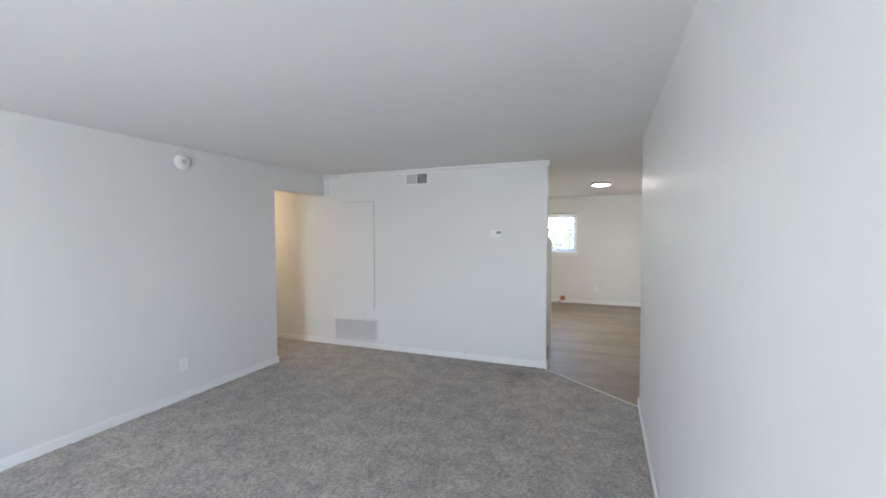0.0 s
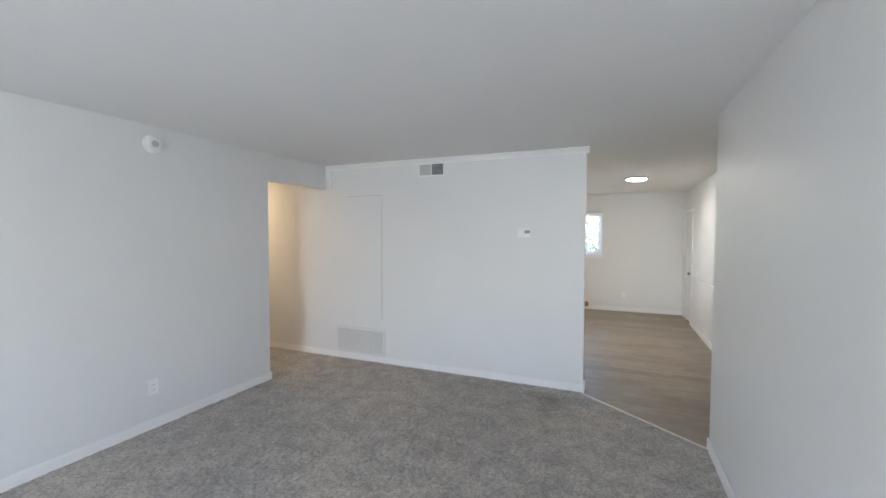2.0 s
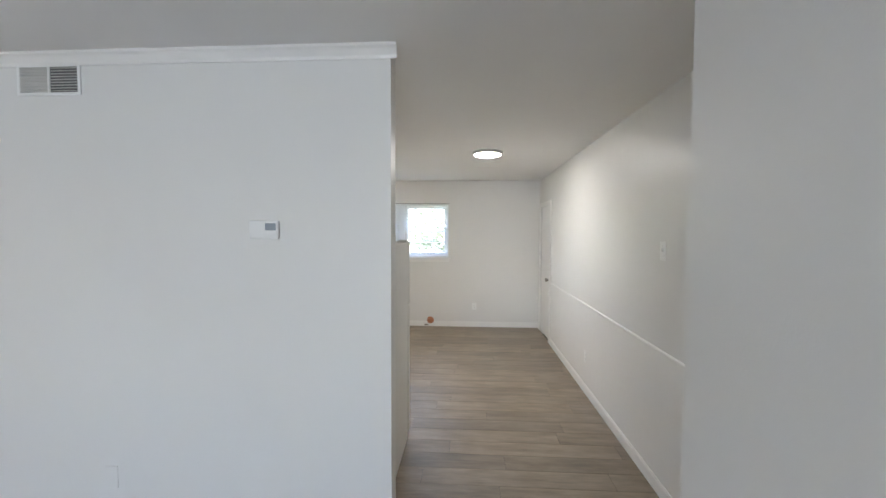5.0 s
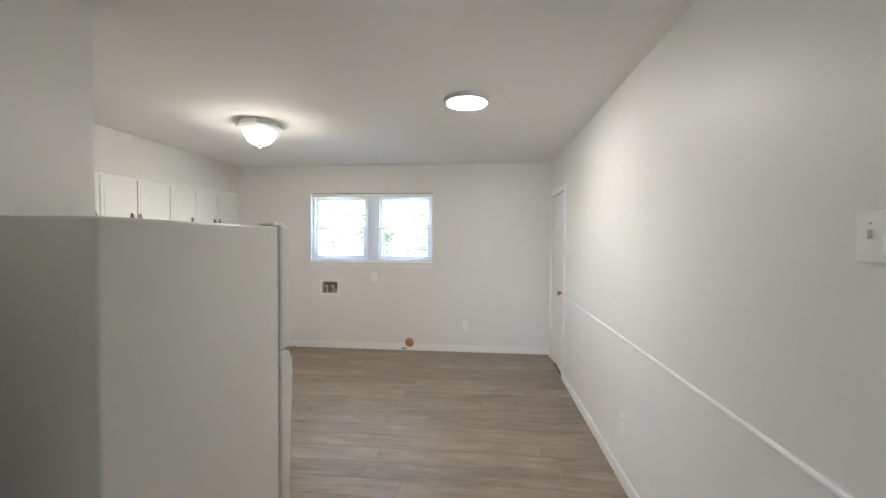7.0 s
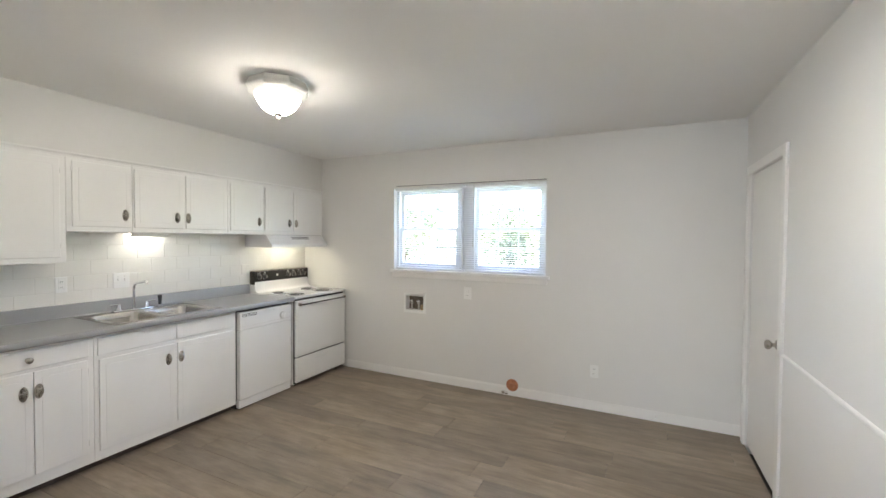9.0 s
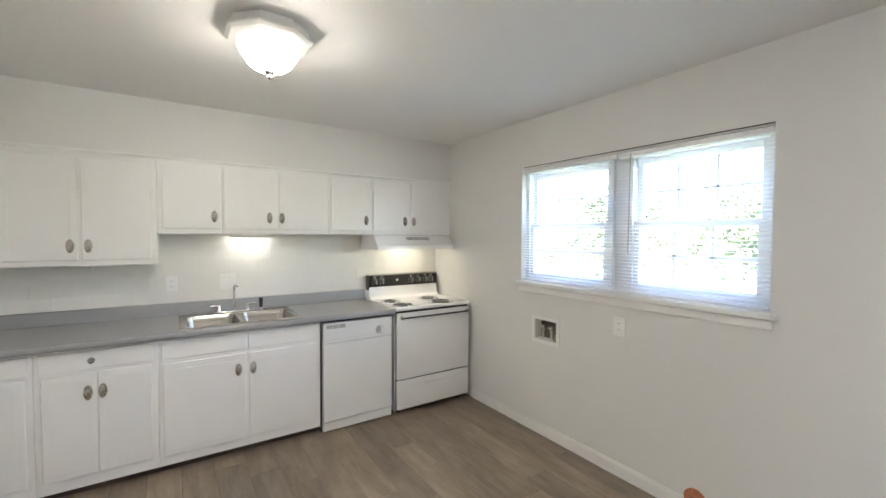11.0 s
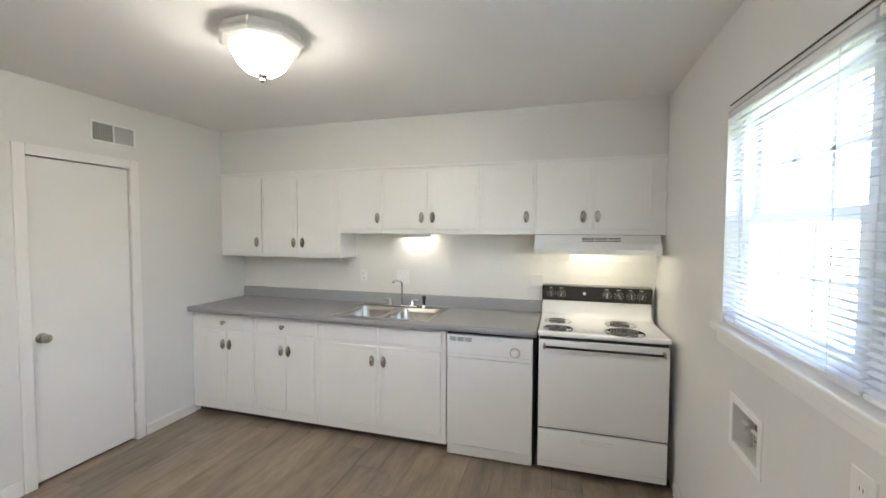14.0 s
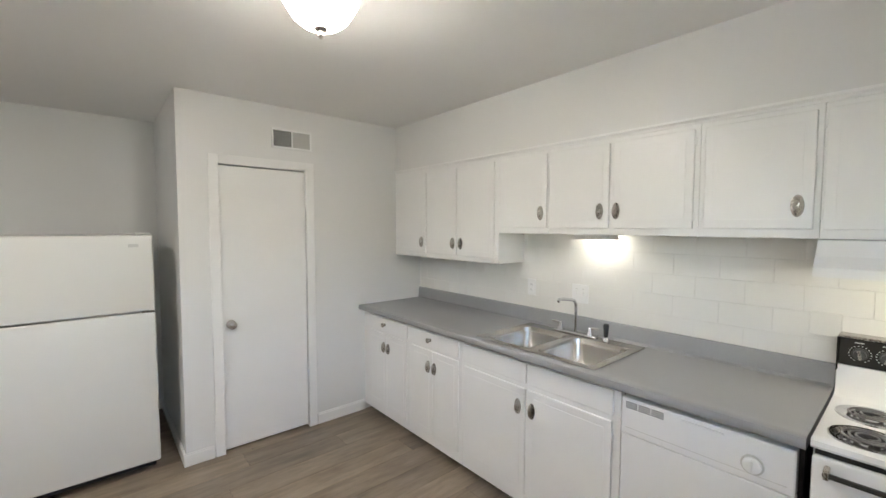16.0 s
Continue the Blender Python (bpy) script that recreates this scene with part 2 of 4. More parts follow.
def tube(bm, pts, r, n=10):
    pts = [Vector(p) for p in pts]
    loops = []
    for i, p in enumerate(pts):
        d = (pts[min(i + 1, len(pts) - 1)] - pts[max(i - 1, 0)]).normalized()
        side = d.orthogonal().normalized() if i == 0 else (side - d * side.dot(d)).normalized()
        up = d.cross(side)
        loops.append([p + r * (math.cos(2 * math.pi * k / n) * side + math.sin(2 * math.pi * k / n) * up) for k in range(n)])
    loft(bm, loops, True, True)
    return bm


def rrect(x0, x1, y0, y1, r, z, n=5):
    out = []
    for cx, cy, a0 in ((x1 - r, y1 - r, 0), (x0 + r, y1 - r, 90), (x0 + r, y0 + r, 180), (x1 - r, y0 + r, 270)):
        for k in range(n + 1):
            a = radians(a0 + 90 * k / n)
            out.append((cx + r * math.cos(a), cy + r * math.sin(a), z))
    return out


def mesh_of(name, bm, material, smooth=False):
    bmesh.ops.recalc_face_normals(bm, faces=bm.faces)
    me = bpy.data.meshes.new(name)
    bm.to_mesh(me)
    bm.free()
    me.materials.append(material)
    if smooth:
        me.shade_smooth()
        me.set_sharp_from_angle(angle=radians(40))
    return me


def part(name, bm, material, parent, label="", smooth=False):
    """One mesh object under a thing or a part; its points are given in world metres."""
    ob = new(name, mesh_of(name, bm, material, smooth))
    ob.parent = parent
    bpy.context.view_layer.update()
    ob.matrix_parent_inverse = parent.matrix_world.inverted()
    if label:
        ob["label"] = label
    return ob


def piece(name, me, m, parent):
    """A shared mesh as an object of its own under parent."""
    ob = new(name, me)
    ob.parent = parent
    ob.matrix_parent_inverse = parent.matrix_world.inverted()
    ob.matrix_basis = m
    return ob


def thing(name, at, label, category, group="", kind=""):
    ob = new(name)
    ob.location = at
    ob.empty_display_size = 0.1
    bpy.context.view_layer.update()
    return tagged(ob, label, category, group, kind)


def structure(name, bm, material, label, category, smooth=False):
    return tagged(new(name, mesh_of(name, bm, material, smooth)), label, category, kind="structure")


def B():
    return bmesh.new()


# ---- plan ----
H = 2.44                      # ceilings
KX0, KX1, KY1 = -2.95, 1.50, 9.83     # kitchen: cabinet wall, door wall, window wall
LX0, LX1, LY0 = -3.17, 0.91, -2.60    # living room
PY0, PY1, PX = 4.91, 5.03, -0.028      # partition and its free end
CY = 4.14                     # end of the living room's outer wall
SY, SX = 6.17, -1.02          # store cupboard's front and corner
FX = -2.67                    # front of the wall cabinets and the bulkhead

# ---- shell ----
bm = B()
for b in ((KX0 - 0.15, -1.65, KY1, KY1 + 0.16, -0.1, H), (0.0, KX1 + 0.15, KY1, KY1 + 0.16, -0.1, H),
          (-1.65, -1.49, KY1, KY1 + 0.16, -0.1, 1.133), (-1.28, 0.0, KY1, KY1 + 0.16, -0.1, 1.133), (-1.49, -1.28, KY1, KY1 + 0.16, -0.1, 0.735), (-1.49, -1.28, KY1, KY1 + 0.16, 0.885, 1.133), (-1.65, 0.0, KY1, KY1 + 0.16, 2.05, H)):
    box(bm, *b)
structure("wall_window", bm, M_WALL, "off-white painted kitchen wall around the window", "wall")
wall_cab = structure("wall_cabinets", box(B(), KX0 - 0.15, KX0, PY1, KY1, -0.1, H), M_WALL, "off-white painted wall behind the kitchen cabinets", "wall")
bm = B()
for b in ((KX1, KX1 + 0.15, CY, 8.93, -0.1, H), (KX1, KX1 + 0.15, 9.68, KY1, -0.1, H), (KX1, KX1 + 0.15, 8.93, 9.68, 1.99, H)):
    box(bm, *b)
structure("wall_dining", bm, M_WALL, "off-white painted wall of the dining side", "wall")
structure("closet_back", box(B(), KX1 + 0.15, KX1 + 0.2, 8.8, KY1, -0.1, H), M_WALL, "plain wall behind the closet door", "wall")
structure("wall_living_outer", box(B(), LX1, KX1 + 0.15, LY0, CY, -0.1, H), M_WALL, "pale painted living room wall with a square end", "wall")
bm = B()
box(bm, -6.6, PX, PY0, PY1, -0.1, H)
structure("wall_partition", bm, M_WALL, "pale painted partition between living room and kitchen", "wall")
bm = B()
box(bm, LX0 - 0.12, LX0, LY0, 3.95, -0.1, H)
box(bm, LX0 - 0.12, LX0, 3.95, PY0, 2.155, H)
structure("wall_living_inner", bm, M_WALL, "pale painted living room wall with an opening to the hall", "wall")
structure("wall_hall", box(B(), -6.6, LX0 - 0.12, 3.72, 3.84, -0.1, H), M_WALL, "painted wall of the side hall", "wall")
structure("wall_hall_end", box(B(), -6.72, -6.6, 3.72, PY1, -0.1, H), M_WALL, "painted end wall of the side hall", "wall")
bm = B()
for b in ((LX0 - 0.12, -1.35, LY0 - 0.15, LY0, -0.1, H), (0.25, KX1 + 0.15, LY0 - 0.15, LY0, -0.1, H),
          (-1.35, 0.25, LY0 - 0.15, LY0, -0.1, 0.9), (-1.35, 0.25, LY0 - 0.15, LY0, 2.05, H)):
    box(bm, *b)
structure("wall_front", bm, M_WALL, "painted front wall with a wide window opening", "wall")
bm = B()
for b in ((KX0, -1.85, SY - 0.1, SY, -0.1, H), (-1.25, SX, SY - 0.1, SY, -0.1, H), (-1.85, -1.25, SY - 0.1, SY, 1.99, H)):
    box(bm, *b)
structure("wall_cupboard", bm, M_WALL, "off-white painted walls of the store cupboard", "wall")
structure("wall_cupboard_side", box(B(), SX - 0.1, SX, PY1, SY - 0.1, -0.1, H), M_WALL, "off-white painted side wall of the store cupboard", "wall")
structure("bulkhead", box(B(), KX0, FX, SY, KY1, 2.062, H), M_WALL, "painted bulkhead above the wall cabinets", "bulkhead")
structure("ceiling", box(B(), -6.72, KX1 + 0.15, LY0 - 0.15, KY1 + 0.16, H, H + 0.12), M_CEIL, "matt white painted ceiling", "ceiling")


# ---- trim ----
def base_run(name, x0, x1, y0, y1, label="white painted baseboard along the wall"):
    bm = B()
    box(bm, x0, x1, y0, y1, 0.0, 0.075, 0.002)
    cx, cy = (x0 + x1) / 2, (y0 + y1) / 2
    if x1 - x0 > y1 - y0:
        box(bm, x0, x1, cy - 0.004, cy + 0.004, 0.075, 0.088, 0.002)
    else:
        box(bm, cx - 0.004, cx + 0.004, y0, y1, 0.075, 0.088, 0.002)
    return structure(name, bm, M_TRIM, label, "baseboard")


T = 0.014
base_run("baseboard_window", -2.28, KX1, KY1 - T, KY1)
base_run("baseboard_dining", KX1 - T, KX1, CY, 8.86)
base_run("baseboard_partition", LX0 - 3.3, PX + T, PY0 - T, PY0)
base_run("baseboard_partition_end", PX, PX + T, PY0, PY1)
base_run("baseboard_alcove", SX, PX + T, PY1, PY1 + T)
base_run("baseboard_living_inner", LX0, LX0 + T, LY0, 3.95 + T)
base_run("baseboard_hall_corner", LX0 - 0.12, LX0, 3.95, 3.95 + T)
base_run("baseboard_living_outer", LX1 - T, LX1, LY0, CY + T)
base_run("baseboard_outer_end", LX1, KX1 - T, CY, CY + T)
base_run("baseboard_cupboard_left", -2.34, -1.915, SY, SY + T)
base_run("baseboard_cupboard_right", -1.185, SX + T, SY, SY + T)
base_run("baseboard_cupboard_side", SX, SX + T, PY1 + T, SY)


def crown(x0, x1):
    bm = B()
    prof = [(0, 0), (0, -0.058), (-0.008, -0.058), (-0.012, -0.045), (-0.028, -0.022), (-0.040, -0.012), (-0.040, 0)]
    loft(bm, [[(x, PY0 + a, H + b) for a, b in prof] for x in (x0, x1)], True, True)
    return structure("crown_moulding", bm, M_TRIM, "white crown moulding along the top of the partition", "moulding")


crown(LX0, PX + 0.03)
structure("trim_corner", box(B(), LX0, LX0 + 0.07, PY0 - 0.02, PY0, 2.15, H - 0.058, 0.003), M_TRIM, "white vertical trim in the corner above the hall opening", "trim")
bm = B()
prof = [(0, -0.010), (-0.006, -0.010), (-0.011, -0.004), (-0.011, 0.004), (-0.006, 0.010), (0, 0.010)]
loft(bm, [[(KX1 + a, y, 0.872 + b) for a, b in prof] for y in (CY, 8.86)], True, True)
structure("chair_rail", bm, M_TRIM, "white painted chair rail", "moulding")
structure("wainscot", box(B(), KX1 - 0.004, KX1, CY, 8.86, 0.088, 0.862), M_WAINSCOT, "smooth white panel below the chair rail", "panel")
# transition strip between carpet and planks
a, b = Vector((PX - 0.01, PY0 - 0.03, 0)), Vector((LX1 - 0.01, CY - 0.01, 0))
d = (b - a).normalized()
s = Vector((-d.y, d.x, 0)) * 0.018
bm = B()
loft(bm, [[p - s, p - s * 0.6 + Vector((0, 0, 0.012)), p + s * 0.6 + Vector((0, 0, 0.012)), p + s] for p in (a, b)], True, True)
structure("threshold_strip", bm, M_STRIP, "pale strip between carpet and vinyl planks", "trim")


# ---- carpet ----
def carpet():
    step = 0.0125
    xs, ys = np.arange(LX0, LX1 + step, step), np.arange(-0.3, PY0 + step, step)
    gx, gy = np.meshgrid(np.minimum(xs, LX1), np.minimum(ys, PY0))
    rng = np.random.default_rng(3)
    n = rng.normal(0, 1, gx.shape)
    n2 = (n + np.roll(n, 1, 0) + np.roll(n, 1, 1) + np.roll(n, (1, 1), (0, 1))) / 2
    gz = 0.009 + 0.0016 * n2 + 0.0010 * rng.normal(0, 1, gx.shape)
    jx = gx + rng.uniform(-0.003, 0.003, gx.shape)
    verts = np.stack([jx, gy, gz], -1).reshape(-1, 3)
    h, w = gx.shape
    # keep what lies on the living side of the threshold
    side = (gx - a.x) * d.y - (gy - a.y) * d.x
    keep = (side > -0.004) | (gx < PX)
    idx = np.arange(h * w).reshape(h, w)
    k = keep[:-1, :-1] & keep[1:, :-1] & keep[:-1, 1:] & keep[1:, 1:]
    faces = np.stack([idx[:-1, :-1], idx[:-1, 1:], idx[1:, 1:], idx[1:, :-1]], -1)[k]
    me = bpy.data.meshes.new("carpet")
    me.from_pydata(verts.tolist(), [], faces.tolist())
    me.materials.append(M_CARPET)
    me.shade_smooth()
    tagged(new("floor_carpet", me), "grey-beige cut pile carpet, worn and a little soiled", "carpet", kind="structure")
    structure("floor_carpet_hall", box(B(), -6.6, LX0 - 0.002, 3.84, PY0, -0.05, 0.008), M_CARPET, "grey-beige carpet of the side hall", "carpet")
    structure("floor_carpet_front", box(B(), LX0, LX1, LY0, -0.298, -0.05, 0.008), M_CARPET, "grey-beige carpet by the front window", "carpet")


carpet()
bm = B()
box(bm, -6.72, KX1 + 0.15, LY0 - 0.15, KY1 + 0.16, -0.16, -0.06)
box(bm, KX0, KX1, CY, KY1, -0.06, -0.004)
box(bm, LX0, LX1, -0.3, CY, -0.06, -0.004)
box(bm, LX0, KX0, CY, PY0, -0.06, -0.004)
floor = structure("floor", bm, M_SUB, "floor of grey-brown wood-look vinyl planks", "floor")


# ---- doors ----
def knob_parts(door, at, axis, sign):
    prof = [(0.031, 0), (0.031, 0.004), (0.027, 0.008), (0.012, 0.010), (0.011, 0.026), (0.018, 0.032), (0.027, 0.040), (0.028, 0.050), (0.022, 0.060), (0.010, 0.064)]
    part("knob", lathe(B(), [(r, sign * h) for r, h in prof], at, axis, 20), M_NICKEL, door, "satin nickel round door knob", True)


def pantry_door():
    door = thing("door_1", (-1.55, SY, 0), "closed flush white door of the store cupboard", "door", kind="structure")
    part("slab", box(B(), -1.845, -1.255, SY - 0.055, SY - 0.012, 0.018, 1.983, 0.002), M_DOOR, door)
    part("shadow_gap", box(B(), -1.85, -1.25, SY - 0.09, SY - 0.06, 0.0, 1.99), M_BLACK, door)
    for n, b in (("casing_side", (-1.908, -1.848, SY, SY + 0.016, 0.0, 2.052)), ("casing_side", (-1.252, -1.192, SY, SY + 0.016, 0.0, 2.052)),
                 ("casing_head", (-1.848, -1.252, SY, SY + 0.016, 1.988, 2.052))):
        part(n, box(B(), *b, 0.003), M_TRIM, door)
    for z in (0.2, 1.72):
        part("hinge", tube(B(), [(-1.85, SY + 0.004, z), (-1.85, SY + 0.004, z + 0.085)], 0.007), M_TRIM, door, "painted hinge")
    part("latch", box(B(), -1.254, -1.247, SY - 0.02, SY + 0.001, 0.87, 0.925), M_SLOT, door, "dark latch plate")
    knob_parts(door, (-1.31, SY - 0.012, 0.895), "y", 1)


def closet_door():
    door = thing("door_2", (KX1, 9.3, 0), "closed flush white door beside the chair rail", "door", kind="structure")
    part("slab", box(B(), KX1 + 0.012, KX1 + 0.05, 8.935, 9.675, 0.012, 1.985, 0.002), M_DOOR, door)
    part("shadow_gap", box(B(), KX1 + 0.055, KX1 + 0.08, 8.93, 9.68, 0.0, 1.99), M_BLACK, door)
    for n, b in (("casing_side", (KX1 - 0.016, KX1, 8.865, 8.932, 0.0, 2.05)), ("casing_side", (KX1 - 0.016, KX1, 9.678, 9.745, 0.0, 2.05)),
                 ("casing_head", (KX1 - 0.016, KX1, 8.932, 9.678, 1.988, 2.05))):
        part(n, box(B(), *b, 0.003), M_TRIM, door)
    knob_parts(door, (KX1 + 0.012, 9.02, 0.895), "x", -1)


pantry_door()
closet_door()


# ---- kitchen window with blinds ----
def window():
    win = thing("window_1", (-0.82, KY1, 1.15), "white double-hung twin window with bright daylight", "window", kind="structure")
    z0, z1, zm = 1.167, 2.048, 1.60
    for x0, x1, cols in ((-1.648, -0.865, 3), (-0.765, -0.002, 3)):
        fr = B()
        y0, y1 = KY1 + 0.05, KY1 + 0.13
        for b in ((x0, x0 + 0.035, y0, y1, z0, z1), (x1 - 0.035, x1, y0, y1, z0, z1), (x0 + 0.035, x1 - 0.035, y0, y1, z0, z0 + 0.035), (x0 + 0.035, x1 - 0.035, y0, y1, z1 - 0.035, z1)):
            box(fr, *b, 0.002)
        frame_ob = part("window_frame", fr, M_VINYL, win)
        for lo, hi, ya in ((zm - 0.02, z1 - 0.035, KY1 + 0.095), (z0 + 0.035, zm + 0.02, KY1 + 0.06)):
            sb = B()
            a0, a1 = x0 + 0.036, x1 - 0.036
            for b in ((a0, a0 + 0.04, ya, ya + 0.03, lo, hi), (a1 - 0.04, a1, ya, ya + 0.03, lo, hi), (a0 + 0.04, a1 - 0.04, ya, ya + 0.03, lo, lo + 0.04), (a0 + 0.04, a1 - 0.04, ya, ya + 0.03, hi - 0.04, hi)):
                box(sb, *b, 0.003)
            part("sash", sb, M_VINYL, win)
            g0, g1 = a0 + 0.04, a1 - 0.04
            for k in range(1, cols):
                xm = g0 + (g1 - g0) * k / cols
                part("muntin", box(B(), xm - 0.008, xm + 0.008, ya + 0.012, ya + 0.02, lo + 0.04, hi - 0.04), M_VINYL, win)
            zc = (lo + hi) / 2 
            part("muntin", box(B(), g0, g1, ya + 0.012, ya + 0.019, zc - 0.008, zc + 0.008), M_VINYL, win)
            pane = part("pane", box(B(), g0, g1, ya + 0.022, ya + 0.026, lo + 0.04, hi - 0.04), M_GLASS, win)
            pane.visible_shadow = False
    part("mullion", box(B(), -0.863, -0.767, KY1 + 0.07, KY1 + 0.14, z0, z1, 0.003), M_VINYL, win)
    part("window_sill", box(B(), -1.685, 0.035, KY1 - 0.035, KY1 + 0.158, 1.1335, 1.165, 0.006), M_TRIM, win)
    part("apron", box(B(), -1.665, 0.015, KY1 - 0.012, KY1, 1.085, 1.135, 0.003), M_TRIM, win)
    part("head_gap", tube(B(), [(-1.62, KY1 - 0.004, 2.068), (0.0, KY1 - 0.004, 2.060)], 0.003, 6), M_SLOT, win, "thin dark line above the blinds")


def blind(x0, x1, name_group):
    bl = thing("window_blind", ((x0 + x1) / 2, KY1 + 0.02, 2.04), "white mini blind, lowered with open slats", "blind", name_group)
    part("headrail", box(B(), x0, x1, KY1 + 0.0, KY1 + 0.028, 2.018, 2.046, 0.003), M_VINYL, bl)
    part("bottom_rail", box(B(), x0, x1, KY1 + 0.003, KY1 + 0.025, 1.172, 1.186, 0.004), M_VINYL, bl)
    sm = B()
    w = (x1 - x0) / 2
    sec = [(-0.012, -0.0012), (-0.006, 0.0006), (0.0, 0.0013), (0.006, 0.0006), (0.012, -0.0012)]
    rows = [[sm.verts.new((x, yy, zz)) for yy, zz in sec] for x in (-w, w)]
    for k in range(4):
        sm.faces.new((rows[0][k], rows[0][k + 1], rows[1][k + 1], rows[1][k]))
    me = mesh_of("slat", sm, M_SLAT)
    n = 40
    for k in range(n):
        z = 1.195 + (2.012 - 1.195) * k / (n - 1)
        piece("slat", me, pose((x0 + x1) / 2, KY1 + 0.014, z, random.uniform(4, 9), 0, random.uniform(-0.15, 0.15)), bl)
    for x in (x0 + 0.12, x1 - 0.12):
        part("ladder_cord", tube(B(), [(x, KY1 + 0.001, 1.18), (x, KY1 + 0.001, 2.03)], 0.0012, 5), M_VINYL, bl)
    return bl


window()
blind(-1.640, -0.815, "kitchen window blinds")
bl2 = blind(-0.805, -0.008, "kitchen window blinds")
part("wand", tube(B(), [(-0.715, KY1 - 0.008, 2.03), (-0.72, KY1 - 0.012, 1.42)], 0.004, 6), M_GRILLE, bl2, "grey tilt wand")


# ---- cabinets ----
def pull_mesh(sign):
    """Oval cup pull, standing upright, open on one side."""
    bm = B()
    l, w, hh = 0.042, 0.020, 0.024
    rows = []
    for i in range(13):
        th = math.pi * (0.03 + 0.94 * i / 12)
        r = math.sin(th)
        row = []
        for j in range(9):
            ph = radians(180 - 122 * j / 8)
            row.append(bm.verts.new((hh * r * math.sin(ph), sign * w * r * math.cos(ph), l * math.cos(th))))
        rows.append(row)
    for p, q in zip(rows, rows[1:]):
        for j in range(8):
            bm.faces.new((p[j], p[j + 1], q[j + 1], q[j]))
    loops = [[(x, sign * y, z) for y, z in [(0.021 * k * math.cos(2 * math.pi * i / 20), 0.043 * k * math.sin(2 * math.pi * i / 20)) for i in range(20)]] for x, k in ((0, 1), (0.002, 1), (0.0025, 0.9))]
    loft(bm, loops, True, True)
    return mesh_of("handle", bm, M_NICKEL, True)


PULL = {1: pull_mesh(1), -1: pull_mesh(-1)}
KNOB = mesh_of("knob", lathe(B(), [(0.013, 0), (0.012, 0.003), (0.007, 0.006), (0.007, 0.014), (0.017, 0.020), (0.018, 0.026), (0.011, 0.031)], (0, 0, 0), "x", 16), M_NICKEL, True)


def leaf(cab, y0, y1, z0, z1, x, pull=None, name="door"):
    """A slab door or drawer front with a softly raised centre field, and its pull."""
    bm = B()
    box(bm, x, x + 0.012, y0, y1, z0, z1, 0.004)
    if z1 - z0 > 0.3:
        box(bm, x + 0.0115, x + 0.0130, y0 + 0.035, y1 - 0.035, z0 + 0.04, z1 - 0.04, 0.0015, 1)
    ob = part(name, bm, M_CAB, cab)
    for k in (0.12, 0.88):
        if name == "door":
            hy = y1 + 0.003 if (pull and pull[0] < (y0 + y1) / 2) else y0 - 0.003
            part("hinge", tube(B(), [(x + 0.008, hy, z0 + (z1 - z0) * k - 0.018), (x + 0.008, hy, z0 + (z1 - z0) * k + 0.018)], 0.004, 6), M_CAB, ob)
    if pull:
        bpy.context.view_layer.update()
        me = KNOB if len(pull) == 2 else PULL[pull[2]]
        piece("handle" if len(pull) == 3 else "knob", me, pose(x + 0.0122, pull[0], pull[1]), ob)["label"] = "satin nickel cup pull" if len(pull) == 3 else "satin nickel knob"
    return ob


def wall_cabinet(y0, y1, z0, doors, label):
    cab = thing("wall_cabinet", (KX0, (y0 + y1) / 2, z0), label, "cabinet", "wall cabinets of the kitchen")
    bm = B()
    box(bm, KX0 + 0.001, FX - 0.001, y0 + 0.0008, y1 - 0.0008, z0, 2.03, 0.0015, 1)
    part("body", bm, M_CAB, cab)
    for d0, d1, py, sg in doors:
        leaf(cab, d0, d1, z0 + 0.035, 2.008, FX, (py, z0 + 0.125, sg))


ZT, ZS = 1.322, 1.530
wall_cabinet(SY, 6.632, ZT, [(6.272, 6.618, 6.565, -1)], "white painted tall wall cabinet with one door")
wall_cabinet(6.632, 7.395, ZT, [(6.643, 6.985, 6.948, -1), (7.003, 7.362, 7.035, 1)], "white painted tall wall cabinet with two doors")
wall_cabinet(7.395, 7.790, ZS, [(7.425, 7.780, 7.738, -1)], "white painted short wall cabinet with one door")
wall_cabinet(7.790, 8.580, ZS, [(7.800, 8.165, 8.115, -1), (8.187, 8.560, 8.205, 1)], "white painted short wall cabinet above the sink")
wall_cabinet(8.580, 8.983, ZS, [(8.600, 8.965, 8.918, -1)], "white painted short wall cabinet beside the hood")
wall_cabinet(8.983, KY1, ZS, [(8.990, 9.350, 9.308, -1), (9.372, 9.735, 9.402, 1)], "white painted short wall cabinet above the range hood")
bm = B()
prof = [(0, 0), (0.02, 0), (0.022, 0.010), (0.030, 0.020), (0.030, 0.030), (0, 0.030)]
loft(bm, [[(FX - 0.02 + x, y, 2.0305 + z) for x, z in prof] for y in (SY, KY1)], True, True)
structure("cabinet_cornice", bm, M_CAB, "white strip along the top of the wall cabinets", "moulding")

BX = -2.345


